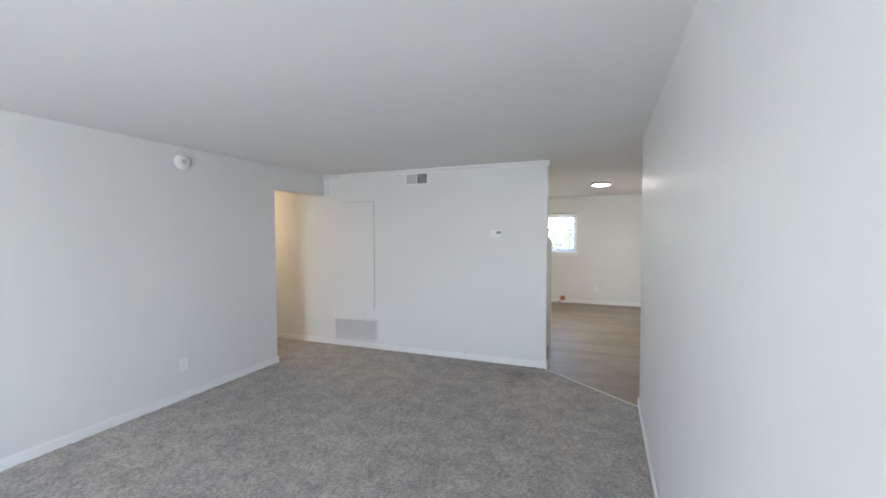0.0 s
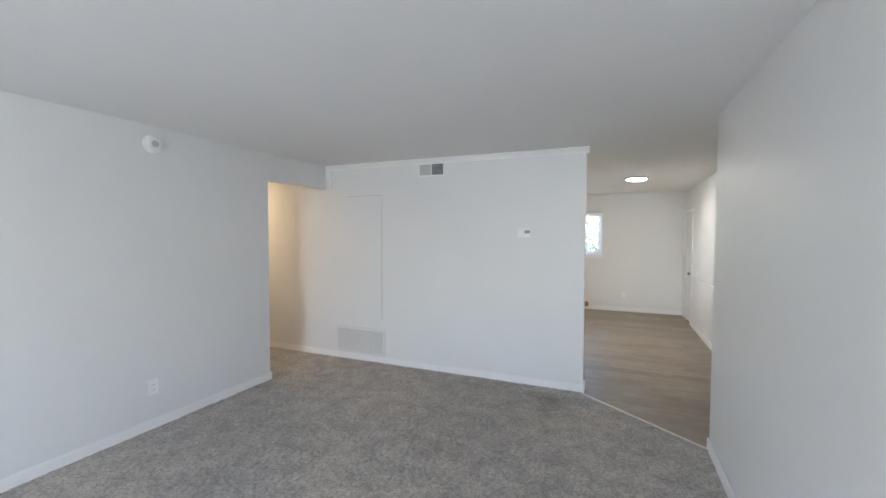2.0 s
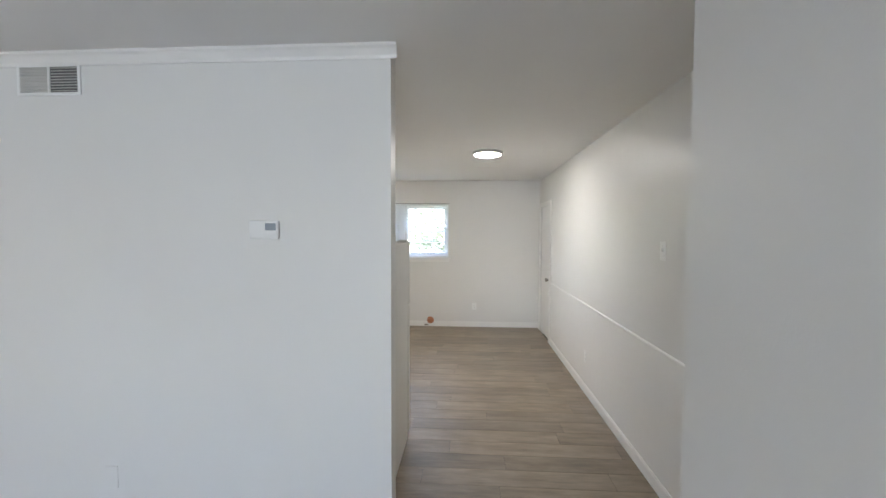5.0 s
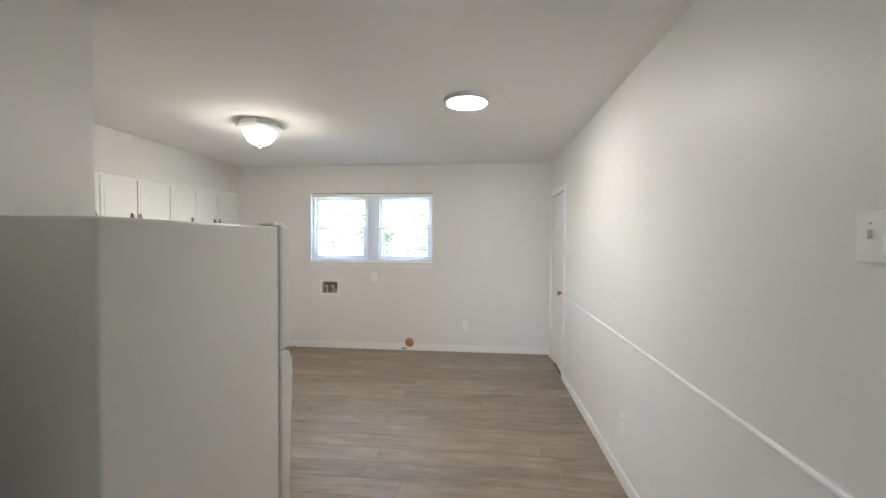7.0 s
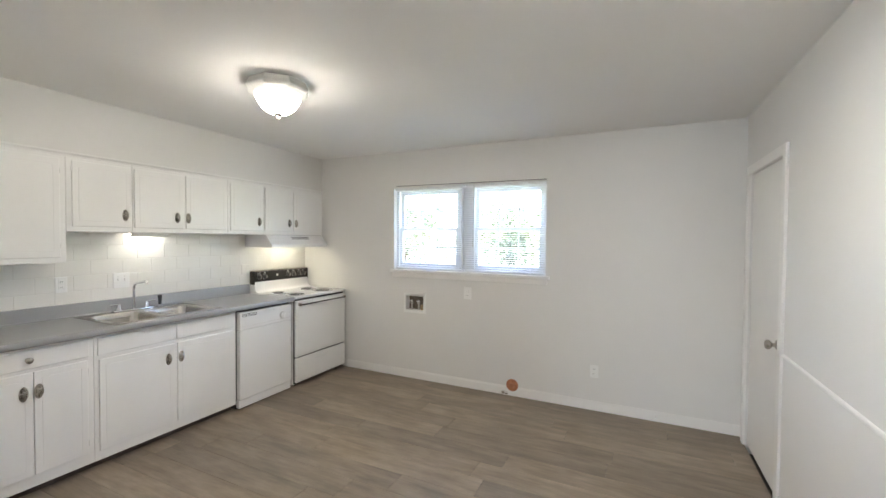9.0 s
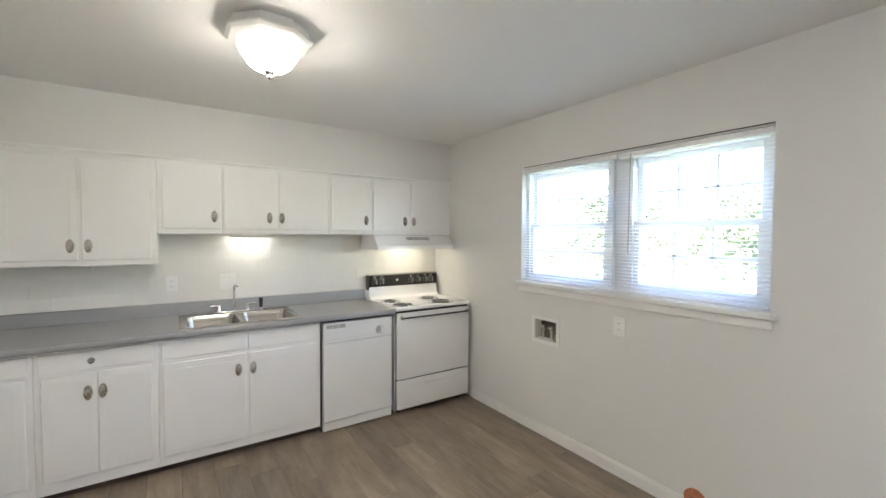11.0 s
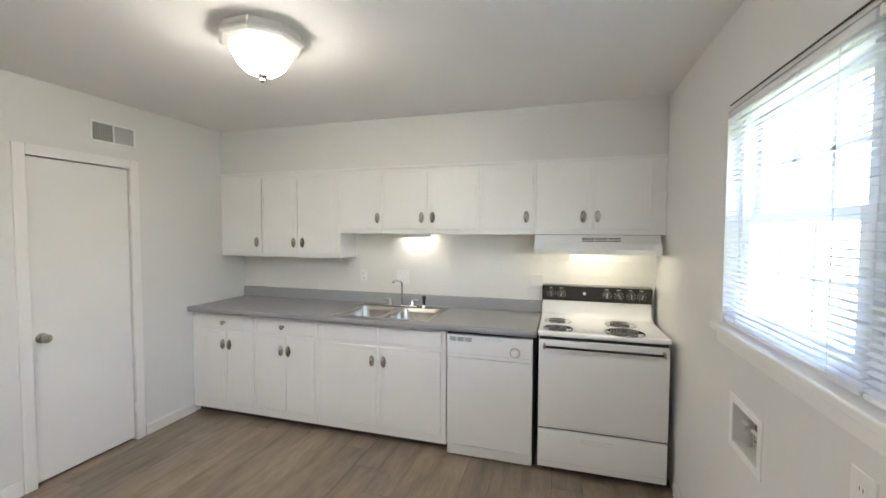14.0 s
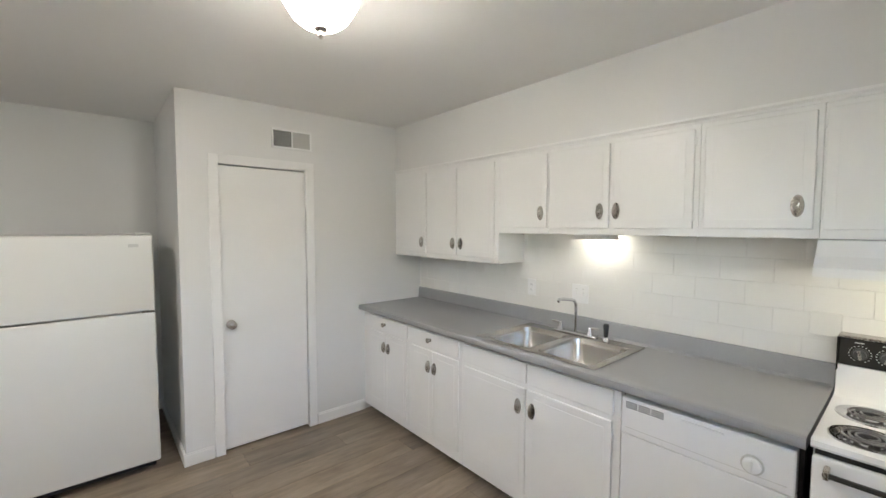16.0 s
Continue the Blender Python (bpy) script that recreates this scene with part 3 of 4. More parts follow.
def base_cabinet(y0, y1, fronts, label):
    cab = thing("base_cabinet", (KX0, (y0 + y1) / 2, 0), label, "cabinet", "base cabinets of the kitchen")
    bm = B()
    box(bm, BX - 0.02, BX, y0 + 0.0008, y1 - 0.0008, 0.055, 0.868, 0.0015, 1)
    part("face_frame", bm, M_CAB, cab)
    part("bottom_panel", box(B(), KX0 + 0.001, BX - 0.02, y0 + 0.001, y1 - 0.001, 0.055, 0.09), M_CAB, cab)
    for ya in (y0 + 0.001, y1 - 0.018):
        part("side_panel", box(B(), KX0 + 0.001, BX - 0.02, ya, ya + 0.017, 0.09, 0.868), M_CAB, cab)
    part("toe_kick", box(B(), KX0 + 0.02, BX - 0.06, y0 + 0.001, y1 - 0.001, 0.0, 0.055), M_TOE_SHADE, cab, "recessed toe kick, coloured dark for the shade in its gap")
    for name, f, p in fronts:
        leaf(cab, *f, BX, p, name)


base_cabinet(SY, 6.832, [("drawer_front", (6.275, 6.812, 0.742, 0.848), (6.512, 0.797)), ("door", (6.280, 6.532, 0.125, 0.722), (6.495, 0.612, -1)),
                         ("door", (6.536, 6.800, 0.125, 0.722), (6.560, 0.612, 1))], "white painted base cabinet with a drawer and two doors")
base_cabinet(6.832, 7.395, [("drawer_front", (6.855, 7.368, 0.742, 0.848), (7.082, 0.797)), ("door", (6.862, 7.103, 0.125, 0.722), (7.062, 0.606, -1)),
                            ("door", (7.107, 7.362, 0.125, 0.722), (7.128, 0.606, 1))], "white painted base cabinet with a drawer and two doors")
base_cabinet(7.395, 8.408, [("false_front", (7.412, 7.896, 0.735, 0.850), None), ("false_front", (7.908, 8.378, 0.735, 0.850), None),
                            ("door", (7.420, 7.892, 0.115, 0.708), (7.846, 0.600, -1)), ("door", (7.912, 8.372, 0.115, 0.708), (7.938, 0.600, 1))],
             "white painted sink base cabinet with two doors")


# ---- worktop ----
def worktop():
    wt = thing("worktop", (-2.62, 7.6, 0.87), "grey laminate worktop with a low upstand", "worktop")
    bm = B()
    cx = -2.36
    box(bm, KX0, cx, SY, 7.535, 0.870, 0.910)
    box(bm, KX0, cx, 8.255, 9.022, 0.870, 0.910)
    box(bm, KX0, -2.855, 7.535, 8.255, 0.870, 0.910)
    prof = [(cx, 0.870), (-2.300, 0.870), (-2.294, 0.874), (-2.291, 0.884), (-2.291, 0.898), (-2.295, 0.908), (-2.304, 0.912), (-2.325, 0.9115), (cx, 0.910)]
    loft(bm, [[(x, y, z) for x, z in prof] for y in (SY, 9.022)], True, True)
    part("top", bm, M_LAM, wt, smooth=True)
    bm = B()
    prof = [(KX0, 0.910), (-2.915, 0.910), (-2.926, 0.920), (-2.930, 0.990), (-2.934, 1.002), (-2.942, 1.006), (KX0, 1.006)]
    loft(bm, [[(x, y, z) for x, z in prof] for y in (SY, 9.022)], True, True)
    part("upstand", bm, M_LAM, wt, smooth=True)


worktop()


def sink():
    sk = thing("sink", (-2.61, 7.895, 0.91), "stainless steel double bowl sink set in the worktop", "sink")
    x0, x1, y0, y1 = -2.882, -2.342, 7.510, 8.282
    bowls = ((-2.785, -2.375, 7.548, 7.878), (-2.785, -2.375, 7.912, 8.244))
    bm = B()
    zt, zb = 0.9165, 0.9125
    box(bm, x0, bowls[0][0], y0, y1, zb, zt, 0.002)
    box(bm, bowls[0][1], x1, y0, y1, zb, zt, 0.002)
    for ya, yb in ((y0, 7.548), (7.878, 7.912), (8.244, y1)):
        box(bm, bowls[0][0] - 0.001, bowls[0][1] + 0.001, ya, yb, zb, zt, 0.001, 1)
    part("rim", bm, M_STEEL, sk)
    for i, (a0, a1, b0, b1) in enumerate(bowls):
        bm = B()
        loops = []
        for k, (ins, z, r) in enumerate(((0, 0.9168, 0.014), (0.005, 0.912, 0.05), (0.010, 0.88, 0.055), (0.016, 0.79, 0.055), (0.03, 0.765, 0.06), (0.06, 0.757, 0.06))):
            loops.append(rrect(a0 + ins, a1 - ins, b0 + ins, b1 - ins, r, z))
        loft(bm, loops, False, True)
        bowl = part("bowl", bm, M_STEEL, sk, smooth=True)
        part("drain", lathe(B(), [(0.04, 0), (0.04, 0.002), (0.03, 0.003), (0.012, 0.001)], ((a0 + a1) / 2, (b0 + b1) / 2, 0.757), "z", 20), M_CHROME, bowl, "chrome drain")


def faucet():
    fc = thing("faucet", (-2.84, 7.88, 0.9165), "chrome two-handle kitchen faucet with a high spout", "faucet")
    z = 0.9165
    part("base_plate", box(B(), -2.862, -2.815, 7.735, 8.020, z, z + 0.012, 0.005), M_CHROME, fc, smooth=True)
    pts = [(-2.838, 7.88, z + 0.01), (-2.838, 7.88, z + 0.17)] + [(-2.838 + 0.045 * (1 - math.cos(radians(k))), 7.88, z + 0.17 + 0.045 * math.sin(radians(k))) for k in (20, 45, 70, 90)]
    pts += [(-2.76, 7.88, z + 0.222), (-2.70, 7.88, z + 0.232), (-2.665, 7.88, z + 0.234), (-2.65, 7.88, z + 0.222)]
    part("spout", tube(B(), pts, 0.0095, 12), M_CHROME, fc, smooth=True)
    for y, s in ((7.775, -1), (7.975, 1)):
        hd = part("valve", lathe(B(), [(0.022, 0.01), (0.02, 0.02), (0.012, 0.032), (0.013, 0.05), (0.008, 0.058)], (-2.838, y, z), "z", 16), M_CHROME, fc, smooth=True)
        part("lever", tube(B(), [(-2.838, y - 0.01 * s, z + 0.052), (-2.836, y + 0.035 * s, z + 0.058), (-2.835, y + 0.06 * s, z + 0.056)], 0.006, 8), M_CHROME, hd, smooth=True)
    sp = thing("side_sprayer", (-2.838, 8.075, z), "black side sprayer with a chrome collar", "sprayer")
    part("collar", lathe(B(), [(0.02, 0), (0.018, 0.012), (0.012, 0.02)], (-2.838, 8.075, z), "z", 16), M_CHROME, sp, smooth=True)
    part("spray_head", lathe(B(), [(0.011, 0.018), (0.013, 0.04), (0.015, 0.07), (0.017, 0.088), (0.012, 0.098)], (-2.838, 8.075, z), "z", 14), M_SPRAY, sp, smooth=True)


sink()
faucet()


# ---- dishwasher ----
def dishwasher():
    dw = thing("dishwasher", (-2.6, 8.71, 0), "white built-in dishwasher with a dial", "dishwasher")
    y0, y1, x = 8.424, 9.000, -2.312
    part("body", box(B(), -2.93, -2.36, 8.415, 9.012, 0.005, 0.866), M_BLACK, dw, "dark recess around the machine")
    part("door_panel", box(B(), -2.36, x, y0, y1, 0.088, 0.6925, 0.006, 3), M_ENAMEL, dw)
    cp = part("control_panel", box(B(), -2.36, x + 0.003, y0, y1, 0.694, 0.850, 0.006, 3), M_ENAMEL, dw)
    part("kick_plate", box(B(), -2.40, x - 0.012, y0, y1, 0.012, 0.082, 0.003), M_ENAMEL, dw)
    for k in range(3):
        for r in range(4):
            ya = y0 + 0.022 + 0.052 * k
            part("vent_slot", box(B(), x + 0.001, x + 0.0042, ya, ya + 0.046, 0.808 + 0.0075 * r, 0.8115 + 0.0075 * r), M_SLOT, cp)
    part("latch", box(B(), x + 0.002, x + 0.010, 8.66, 8.80, 0.826, 0.834, 0.003), M_ENAMEL, cp)
    part("dial_ring", lathe(B(), [(0.034, 0), (0.034, 0.004), (0.030, 0.005)], (x + 0.003, 8.886, 0.757), "x", 28), M_GRILLE, cp, "pale grey ring")
    dial = part("dial", lathe(B(), [(0.028, 0.004), (0.027, 0.014), (0.022, 0.018)], (x + 0.003, 8.886, 0.757), "x", 24), M_PLASTIC, cp, smooth=True)
    part("grip", box(B(), x + 0.019, x + 0.027, 8.882, 8.890, 0.735, 0.779, 0.002), M_PLASTIC, dial)
    part("recess_line", box(B(), x + 0.0005, x + 0.0038, y0 + 0.02, y1 - 0.02, 0.722, 0.7235), M_GRILLE, cp)


dishwasher()


# ---- range ----
def cooker():
    rg = thing("electric_range", (-2.6, 9.41, 0), "white electric coil range with a black control panel", "range")
    y0, y1, x = 9.035, 9.790, -2.300
    part("body", box(B(), -2.93, x - 0.03, y0, y1, 0.02, 0.885, 0.003), M_ENAMEL, rg)
    part("front_gap", box(B(), x - 0.03, x - 0.014, y0 + 0.006, y1 - 0.006, 0.03, 0.885), M_BLACK, rg, "dark gap behind the door")
    bm = B()
    prof = [(-2.93, 0.885), (x - 0.006, 0.885), (x + 0.004, 0.888), (x + 0.008, 0.896), (x + 0.004, 0.911), (x - 0.010, 0.917), (x - 0.05, 0.913), (-2.80, 0.913), (-2.835, 0.920), (-2.860, 0.945), (-2.868, 1.026), (-2.93, 1.026)]
    loft(bm, [[(a, y, z) for a, z in prof] for y in (y0 - 0.003, y1 + 0.003)], True, True)
    part("cooktop", bm, M_ENAMEL, rg, smooth=True)
    door = part("oven_door", box(B(), x - 0.014, x + 0.014, y0 + 0.002, y1 - 0.002, 0.302, 0.868, 0.008, 3), M_ENAMEL, rg, smooth=True)
    part("handle", box(B(), x + 0.032, x + 0.048, y0 + 0.03, y1 - 0.03, 0.822, 0.836, 0.004), M_PANEL, door, "dark bar handle")
    for y in (y0 + 0.032, y1 - 0.044):
        part("handle_bracket", box(B(), x + 0.010, x + 0.049, y, y + 0.014, 0.816, 0.848, 0.003), M_NICKEL, door)
    drawer = part("storage_drawer", box(B(), x - 0.014, x + 0.012, y0 + 0.002, y1 - 0.002, 0.045, 0.292, 0.008, 3), M_ENAMEL, rg, smooth=True)
    part("drawer_grip", box(B(), x + 0.008, x + 0.016, 9.305, 9.490, 0.228, 0.252, 0.006), M_ENAMEL, drawer)
    part("drawer_line", box(B(), x + 0.005, x + 0.0126, y0 + 0.01, y1 - 0.01, 0.085, 0.0865), M_GRILLE, drawer)
    for yy in (y0 + 0.05, y1 - 0.08):
        part("foot", lathe(B(), [(0.018, 0), (0.018, 0.02)], (x - 0.07, yy, 0), "z", 10), M_BLACK, rg)
    gd = part("backguard", box(B(), -2.935, -2.872, y0, y1, 1.027, 1.135, 0.004), M_PANEL, rg, "glossy black control panel")
    part("top_trim", box(B(), -2.938, -2.866, y0 - 0.003, y1 + 0.003, 1.1355, 1.146, 0.003), M_NICKEL, gd, "metal trim")
    part("end_cap", box(B(), -2.937, -2.866, y0 - 0.006, y0 - 0.0005, 1.0, 1.135), M_PANEL, gd)
    part("end_cap", box(B(), -2.937, -2.866, y1 + 0.0005, y1 + 0.006, 0.93, 1.135), M_PANEL, gd)
    kx = -2.872
    km = mesh_of("dial", lathe(B(), [(0.024, 0), (0.024, 0.005), (0.019, 0.008), (0.018, 0.024), (0.014, 0.027)], (0, 0, 0), "x", 20), M_KNOB, True)
    rm = mesh_of("dial_grip", box(B(), 0.024, 0.034, -0.005, 0.005, -0.018, 0.018, 0.002), M_NICKEL)
    tm = B()
    for i in range(18):
        if i in (13, 14):
            continue
        an = 2 * math.pi * i / 18
        cy, cz = 0.031 * math.cos(an), 0.031 * math.sin(an)
        box(tm, 0.0005, 0.0014, cy - 0.0022, cy + 0.0022, cz - 0.0012, cz + 0.0012)
    tm = mesh_of("dial_marks", tm, M_MARK)
    for i, y in enumerate((9.095, 9.170, 9.492, 9.575, 9.655, 9.728)):
        k = piece("dial", km, pose(kx, y, 1.078), gd)
        bpy.context.view_layer.update()
        piece("dial_grip", rm, pose(kx, y, 1.078, (10, -20, 0, 30, 0, -15)[i]), gd)
        piece("dial_marks", tm, pose(kx, y, 1.078), gd)["label"] = "white printed marks"
        part("caption_bar", box(B(), kx, kx + 0.001, y - 0.016, y + 0.010, 1.119, 1.123), M_MARK, gd)
    part("brand_mark", lathe(B(), [(0.012, 0), (0.012, 0.0012), (0.006, 0.0016)], (kx, 9.335, 1.084), "x", 12), M_MARK, gd)
    for bx, by, r in ((-2.645, 9.148, 0.082), (-2.415, 9.152, 0.082), (-2.650, 9.560, 0.088), (-2.412, 9.556, 0.106)):
        pan = part("drip_pan", lathe(B(), [(r + 0.014, 0.0), (r + 0.013, 0.005), (r, 0.005), (r * 0.85, 0.002), (r * 0.3, 0.001)], (bx, by, 0.913), "z", 32), M_CHROME, rg, "chrome drip pan", True)
        pts = []
        turns = 4 if r > 0.09 else 3
        for i in range(turns * 28):
            an = 2 * math.pi * i / 28
            rr = 0.018 + (r - 0.036) * i / (turns * 28)
            pts.append((bx + rr * math.cos(an), by + rr * math.sin(an), 0.923))
        part("coil", tube(B(), pts, 0.0036, 6), M_COIL, pan, "dark heating coil", True)


cooker()


def hood():
    hd = thing("range_hood", (-2.8, 9.4, 1.4), "white range hood under the wall cabinet, lamp lit", "range hood")
    y0, y1 = 8.985, 9.792
    bm = B()
    prof = [(KX0 + 0.002, 1.528), (-2.655, 1.528), (-2.640, 1.524), (-2.600, 1.470), (-2.560, 1.430), (-2.556, 1.398), (-2.566, 1.398), (-2.570, 1.425), (-2.66, 1.50), (KX0 + 0.002, 1.50)]
    loft(bm, [[(x, y, z) for x, z in prof] for y in (y0, y1)], True, True)
    part("shell", bm, M_ENAMEL, hd)
    for ya in (y0, y1 - 0.004):
        bm = B()
        loft(bm, [[(x, y, z) for x, z in ((KX0 + 0.002, 1.528), (-2.655, 1.528), (-2.640, 1.524), (-2.600, 1.470), (-2.560, 1.430), (-2.556, 1.398), (KX0 + 0.002, 1.398))] for y in (ya - 0.002, ya + 0.003)], True, True)
        part("side", bm, M_ENAMEL, hd)
    for k in range(3):
        for r in range(3):
            ya = 9.300 + 0.085 * k
            z = 1.505 - 0.010 * r
            xx = -2.640 + (1.524 - z) * 0.040 / 0.054
            part("vent_slot", box(B(), xx - 0.003, xx + 0.003, ya, ya + 0.078, z - 0.0025, z + 0.0025), M_GRILLE_DARK, hd)
    part("lamp_lens", box(B(), -2.80, -2.70, 9.25, 9.55, 1.478, 1.497, 0.004), M_HOODLENS, hd, "glowing lamp lens")
    part("filter", box(B(), -2.93, -2.82, y0 + 0.05, y1 - 0.05, 1.488, 1.498), M_GRILLE, hd, "grey grease filter")


hood()
ul = thing("under_cabinet_light", (-2.87, 8.0, 1.53), "slim lit lamp under the wall cabinet", "lamp")
part("housing", box(B(), -2.905, -2.835, 7.860, 8.140, 1.521, 1.5295, 0.002), M_PLASTIC, ul)
part("front_lip", box(B(), -2.835, -2.828, 7.860, 8.140, 1.500, 1.5295, 0.002), M_PLASTIC, ul)
part("diffuser", box(B(), -2.895, -2.842, 7.875, 8.125, 1.5125, 1.5208, 0.001), M_TUBE, ul, "glowing strip")


# ---- fridge ----
def fridge():
    fr = thing("refrigerator", (-0.51, 5.65, 0), "white top-freezer refrigerator with moulded handles", "refrigerator")
    x0, x1, zt, zs = -0.892, -0.112, 1.518, 1.035
    part("cabinet", box(B(), x0 + 0.006, x1 - 0.004, 5.30, 6.020, 0.03, zt - 0.006, 0.008, 3), M_FRIDGE, fr, smooth=True)
    part("gasket", box(B(), x0 + 0.012, x1 - 0.010, 6.020, 6.034, 0.08, zt - 0.012), M_GRILLE, fr, "grey door gasket")
    for nm, z0, z1 in (("freezer_door", zs + 0.004, zt), ("fridge_door", 0.065, zs - 0.004)):
        dr = part(nm, box(B(), x0, x1, 6.034, 6.100, z0, z1, 0.012, 4), M_FRIDGE, fr, smooth=True)
        bm = B()
        ha, hb = (z0 + 0.01, z1 - 0.02) if nm == "freezer_door" else (z1 - 0.52, z1 - 0.01)
        loops = []
        for k in range(13):
            f = k / 12
            z = ha + (hb - ha) * f
            near = 1 - f if nm == "freezer_door" else f
            out = 6.100 + (0.012 + 0.034 * near ** 0.8) * (1 - 0.7 * max(0, near - 0.9) / 0.1)
            loops.append([(x1 - 0.055, 6.097, z), (x1 - 0.050, out - 0.006, z), (x1 - 0.042, out, z), (x1 - 0.014, out, z), (x1 - 0.006, out - 0.006, z), (x1 - 0.004, 6.097, z)])
        loft(bm, loops, True, True)
        part("handle", bm, M_FRIDGE, dr, "white moulded handle", True)
    part("hinge_cap", box(B(), x0 + 0.01, x0 + 0.09, 6.0, 6.075, zt + 0.0005, zt + 0.012, 0.004), M_FRIDGE, fr)
    part("hinge_cap", box(B(), x1 - 0.07, x1 - 0.01, 6.0, 6.08, zt - 0.002, zt + 0.012, 0.004), M_FRIDGE, fr)
    part("hinge", box(B(), x0 + 0.004, x0 + 0.07, 6.04, 6.108, zs - 0.0035, zs + 0.0035), M_NICKEL, fr, "metal middle hinge")
    part("badge", box(B(), x0 + 0.075, x0 + 0.125, 6.0995, 6.1025, zt - 0.075, zt - 0.055, 0.001), M_GRILLE, fr, "small grey badge")
    part("toe_grille", box(B(), x0 + 0.02, x1 - 0.02, 5.98, 6.02, 0.01, 0.06), M_BLACK, fr, "black toe grille")
    for xx in (x0 + 0.06, x1 - 0.06):
        for yy in (5.36, 5.96):
            part("foot", lathe(B(), [(0.02, 0), (0.02, 0.035)], (xx, yy, 0), "z", 10), M_BLACK, fr)


fridge()


# ---- ceiling lamps ----
def disc_lamp():
    c = (0.53, 7.40, 0)
    lp = thing("ceiling_lamp", (c[0], c[1], H), "round flush ceiling lamp with a lit flat diffuser", "ceiling lamp")
    part("ring", lathe(B(), [(0.150, H), (0.160, H - 0.006), (0.160, H - 0.026), (0.150, H - 0.034), (0.136, H - 0.034)], c, "z", 48), M_LAMPRING, lp, smooth=True)
    part("diffuser", lathe(B(), [(0.137, H - 0.033), (0.134, H - 0.038), (0.105, H - 0.046), (0.060, H - 0.050), (0.01, H - 0.051)], c, "z", 48), M_DISC, lp, "glowing white diffuser", True)


def bowl_lamp():
    c = (-1.232, 7.855, 0)
    lp = thing("ceiling_lamp", (c[0], c[1], H), "ceiling lamp with faceted white pan and lit glass bowl", "ceiling lamp")
    part("pan", lathe(B(), [(0.166, H), (0.170, H - 0.008), (0.176, H - 0.024), (0.187, H - 0.042), (0.187, H - 0.050), (0.172, H - 0.060), (0.150, H - 0.066), (0.132, H - 0.062)], c, "z", 8, 0.39), M_PAN, lp, "white faceted glass pan")
    prof = [(0.134, H - 0.059), (0.136, H - 0.066), (0.131, H - 0.092), (0.112, H - 0.125), (0.094, H - 0.152), (0.068, H - 0.173), (0.040, H - 0.185), (0.012, H - 0.188)]
    part("bowl", lathe(B(), prof, c, "z", 40), M_BOWL, lp, "glowing alabaster glass bowl", True)
    part("finial", lathe(B(), [(0.024, H - 0.186), (0.022, H - 0.193), (0.010, H - 0.198), (0.009, H - 0.204), (0.012, H - 0.211), (0.006, H - 0.220)], c, "z", 16), M_NICKEL, lp, "brushed metal finial", True)


disc_lamp()
bowl_lamp()
hl = thing("ceiling_lamp", (-4.7, 4.4, H), "plain ceiling lamp of the side hall", "ceiling lamp")
part("ring", lathe(B(), [(0.10, H), (0.15, H - 0.02), (0.15, H - 0.045)], (-4.7, 4.4, 0), "z", 24), M_TRIM, hl)


# ---- wall fittings ----
def wall_map(wall, u, z):
    """Point and outward axes on a wall: (origin, along, out)."""
    return {"far": (Vector((u, KY1, z)), Vector((1, 0, 0)), Vector((0, -1, 0))), "dining": (Vector((KX1, u, z)), Vector((0, 1, 0)), Vector((-1, 0, 0))),
            "splash": (Vector((KX0 + 0.006, u, z)), Vector((0, 1, 0)), Vector((1, 0, 0))), "inner": (Vector((LX0, u, z)), Vector((0, 1, 0)), Vector((1, 0, 0))),
            "part": (Vector((u, PY0, z)), Vector((1, 0, 0)), Vector((0, -1, 0))), "store": (Vector((u, SY, z)), Vector((1, 0, 0)), Vector((0, 1, 0)))}[wall]


def wbox(bm, wall, u, z, du0, du1, dz0, dz1, o0, o1, bev=0.0):
    o, al, out = wall_map(wall, u, z)
    p, q = o + al * du0 + out * o0 + Vector((0, 0, dz0)), o + al * du1 + out * o1 + Vector((0, 0, dz1))
    lo, hi = [min(i, j) for i, j in zip(p, q)], [max(i, j) for i, j in zip(p, q)]
    return box(bm, lo[0], hi[0], lo[1], hi[1], lo[2], hi[2], bev)


def outlet(wall, u, z, kind, label, w=0.07, h=0.115, paint=None):
    name = {"outlet": "wall_outlet", "switch": "light_switch", "blank": "blank_plate", "double": "light_switch"}[kind]
    t = thing(name, wall_map(wall, u, z)[0], label, name.replace("_", " "))
    part("plate", wbox(B(), wall, u, z, -w / 2, w / 2, -h / 2, h / 2, 0.0, 0.006, 0.003), paint or M_PLASTIC, t)
    if kind == "outlet":
        for dz in (-0.02, 0.02):
            so = part("socket", wbox(B(), wall, u, z + dz, -0.016, 0.016, -0.014, 0.014, 0.005, 0.0075, 0.002), M_PLASTIC, t)
            for du in (-0.006, 0.006):
                part("slot", wbox(B(), wall, u + du, z + dz, -0.0012, 0.0012, -0.004, 0.006, 0.0070, 0.0079), M_SLOT, so)
    elif kind in ("switch", "double"):
        for du in ((0,) if kind == "switch" else (-0.023, 0.023)):
            part("toggle", wbox(B(), wall, u + du, z, -0.005, 0.005, -0.004, 0.016, 0.005, 0.016, 0.002), M_PLASTIC, t)
            part("screw", wbox(B(), wall, u + du, z + 0.03, -0.003, 0.003, -0.003, 0.003, 0.005, 0.0068, 0.001), M_GRILLE, t)
    return t


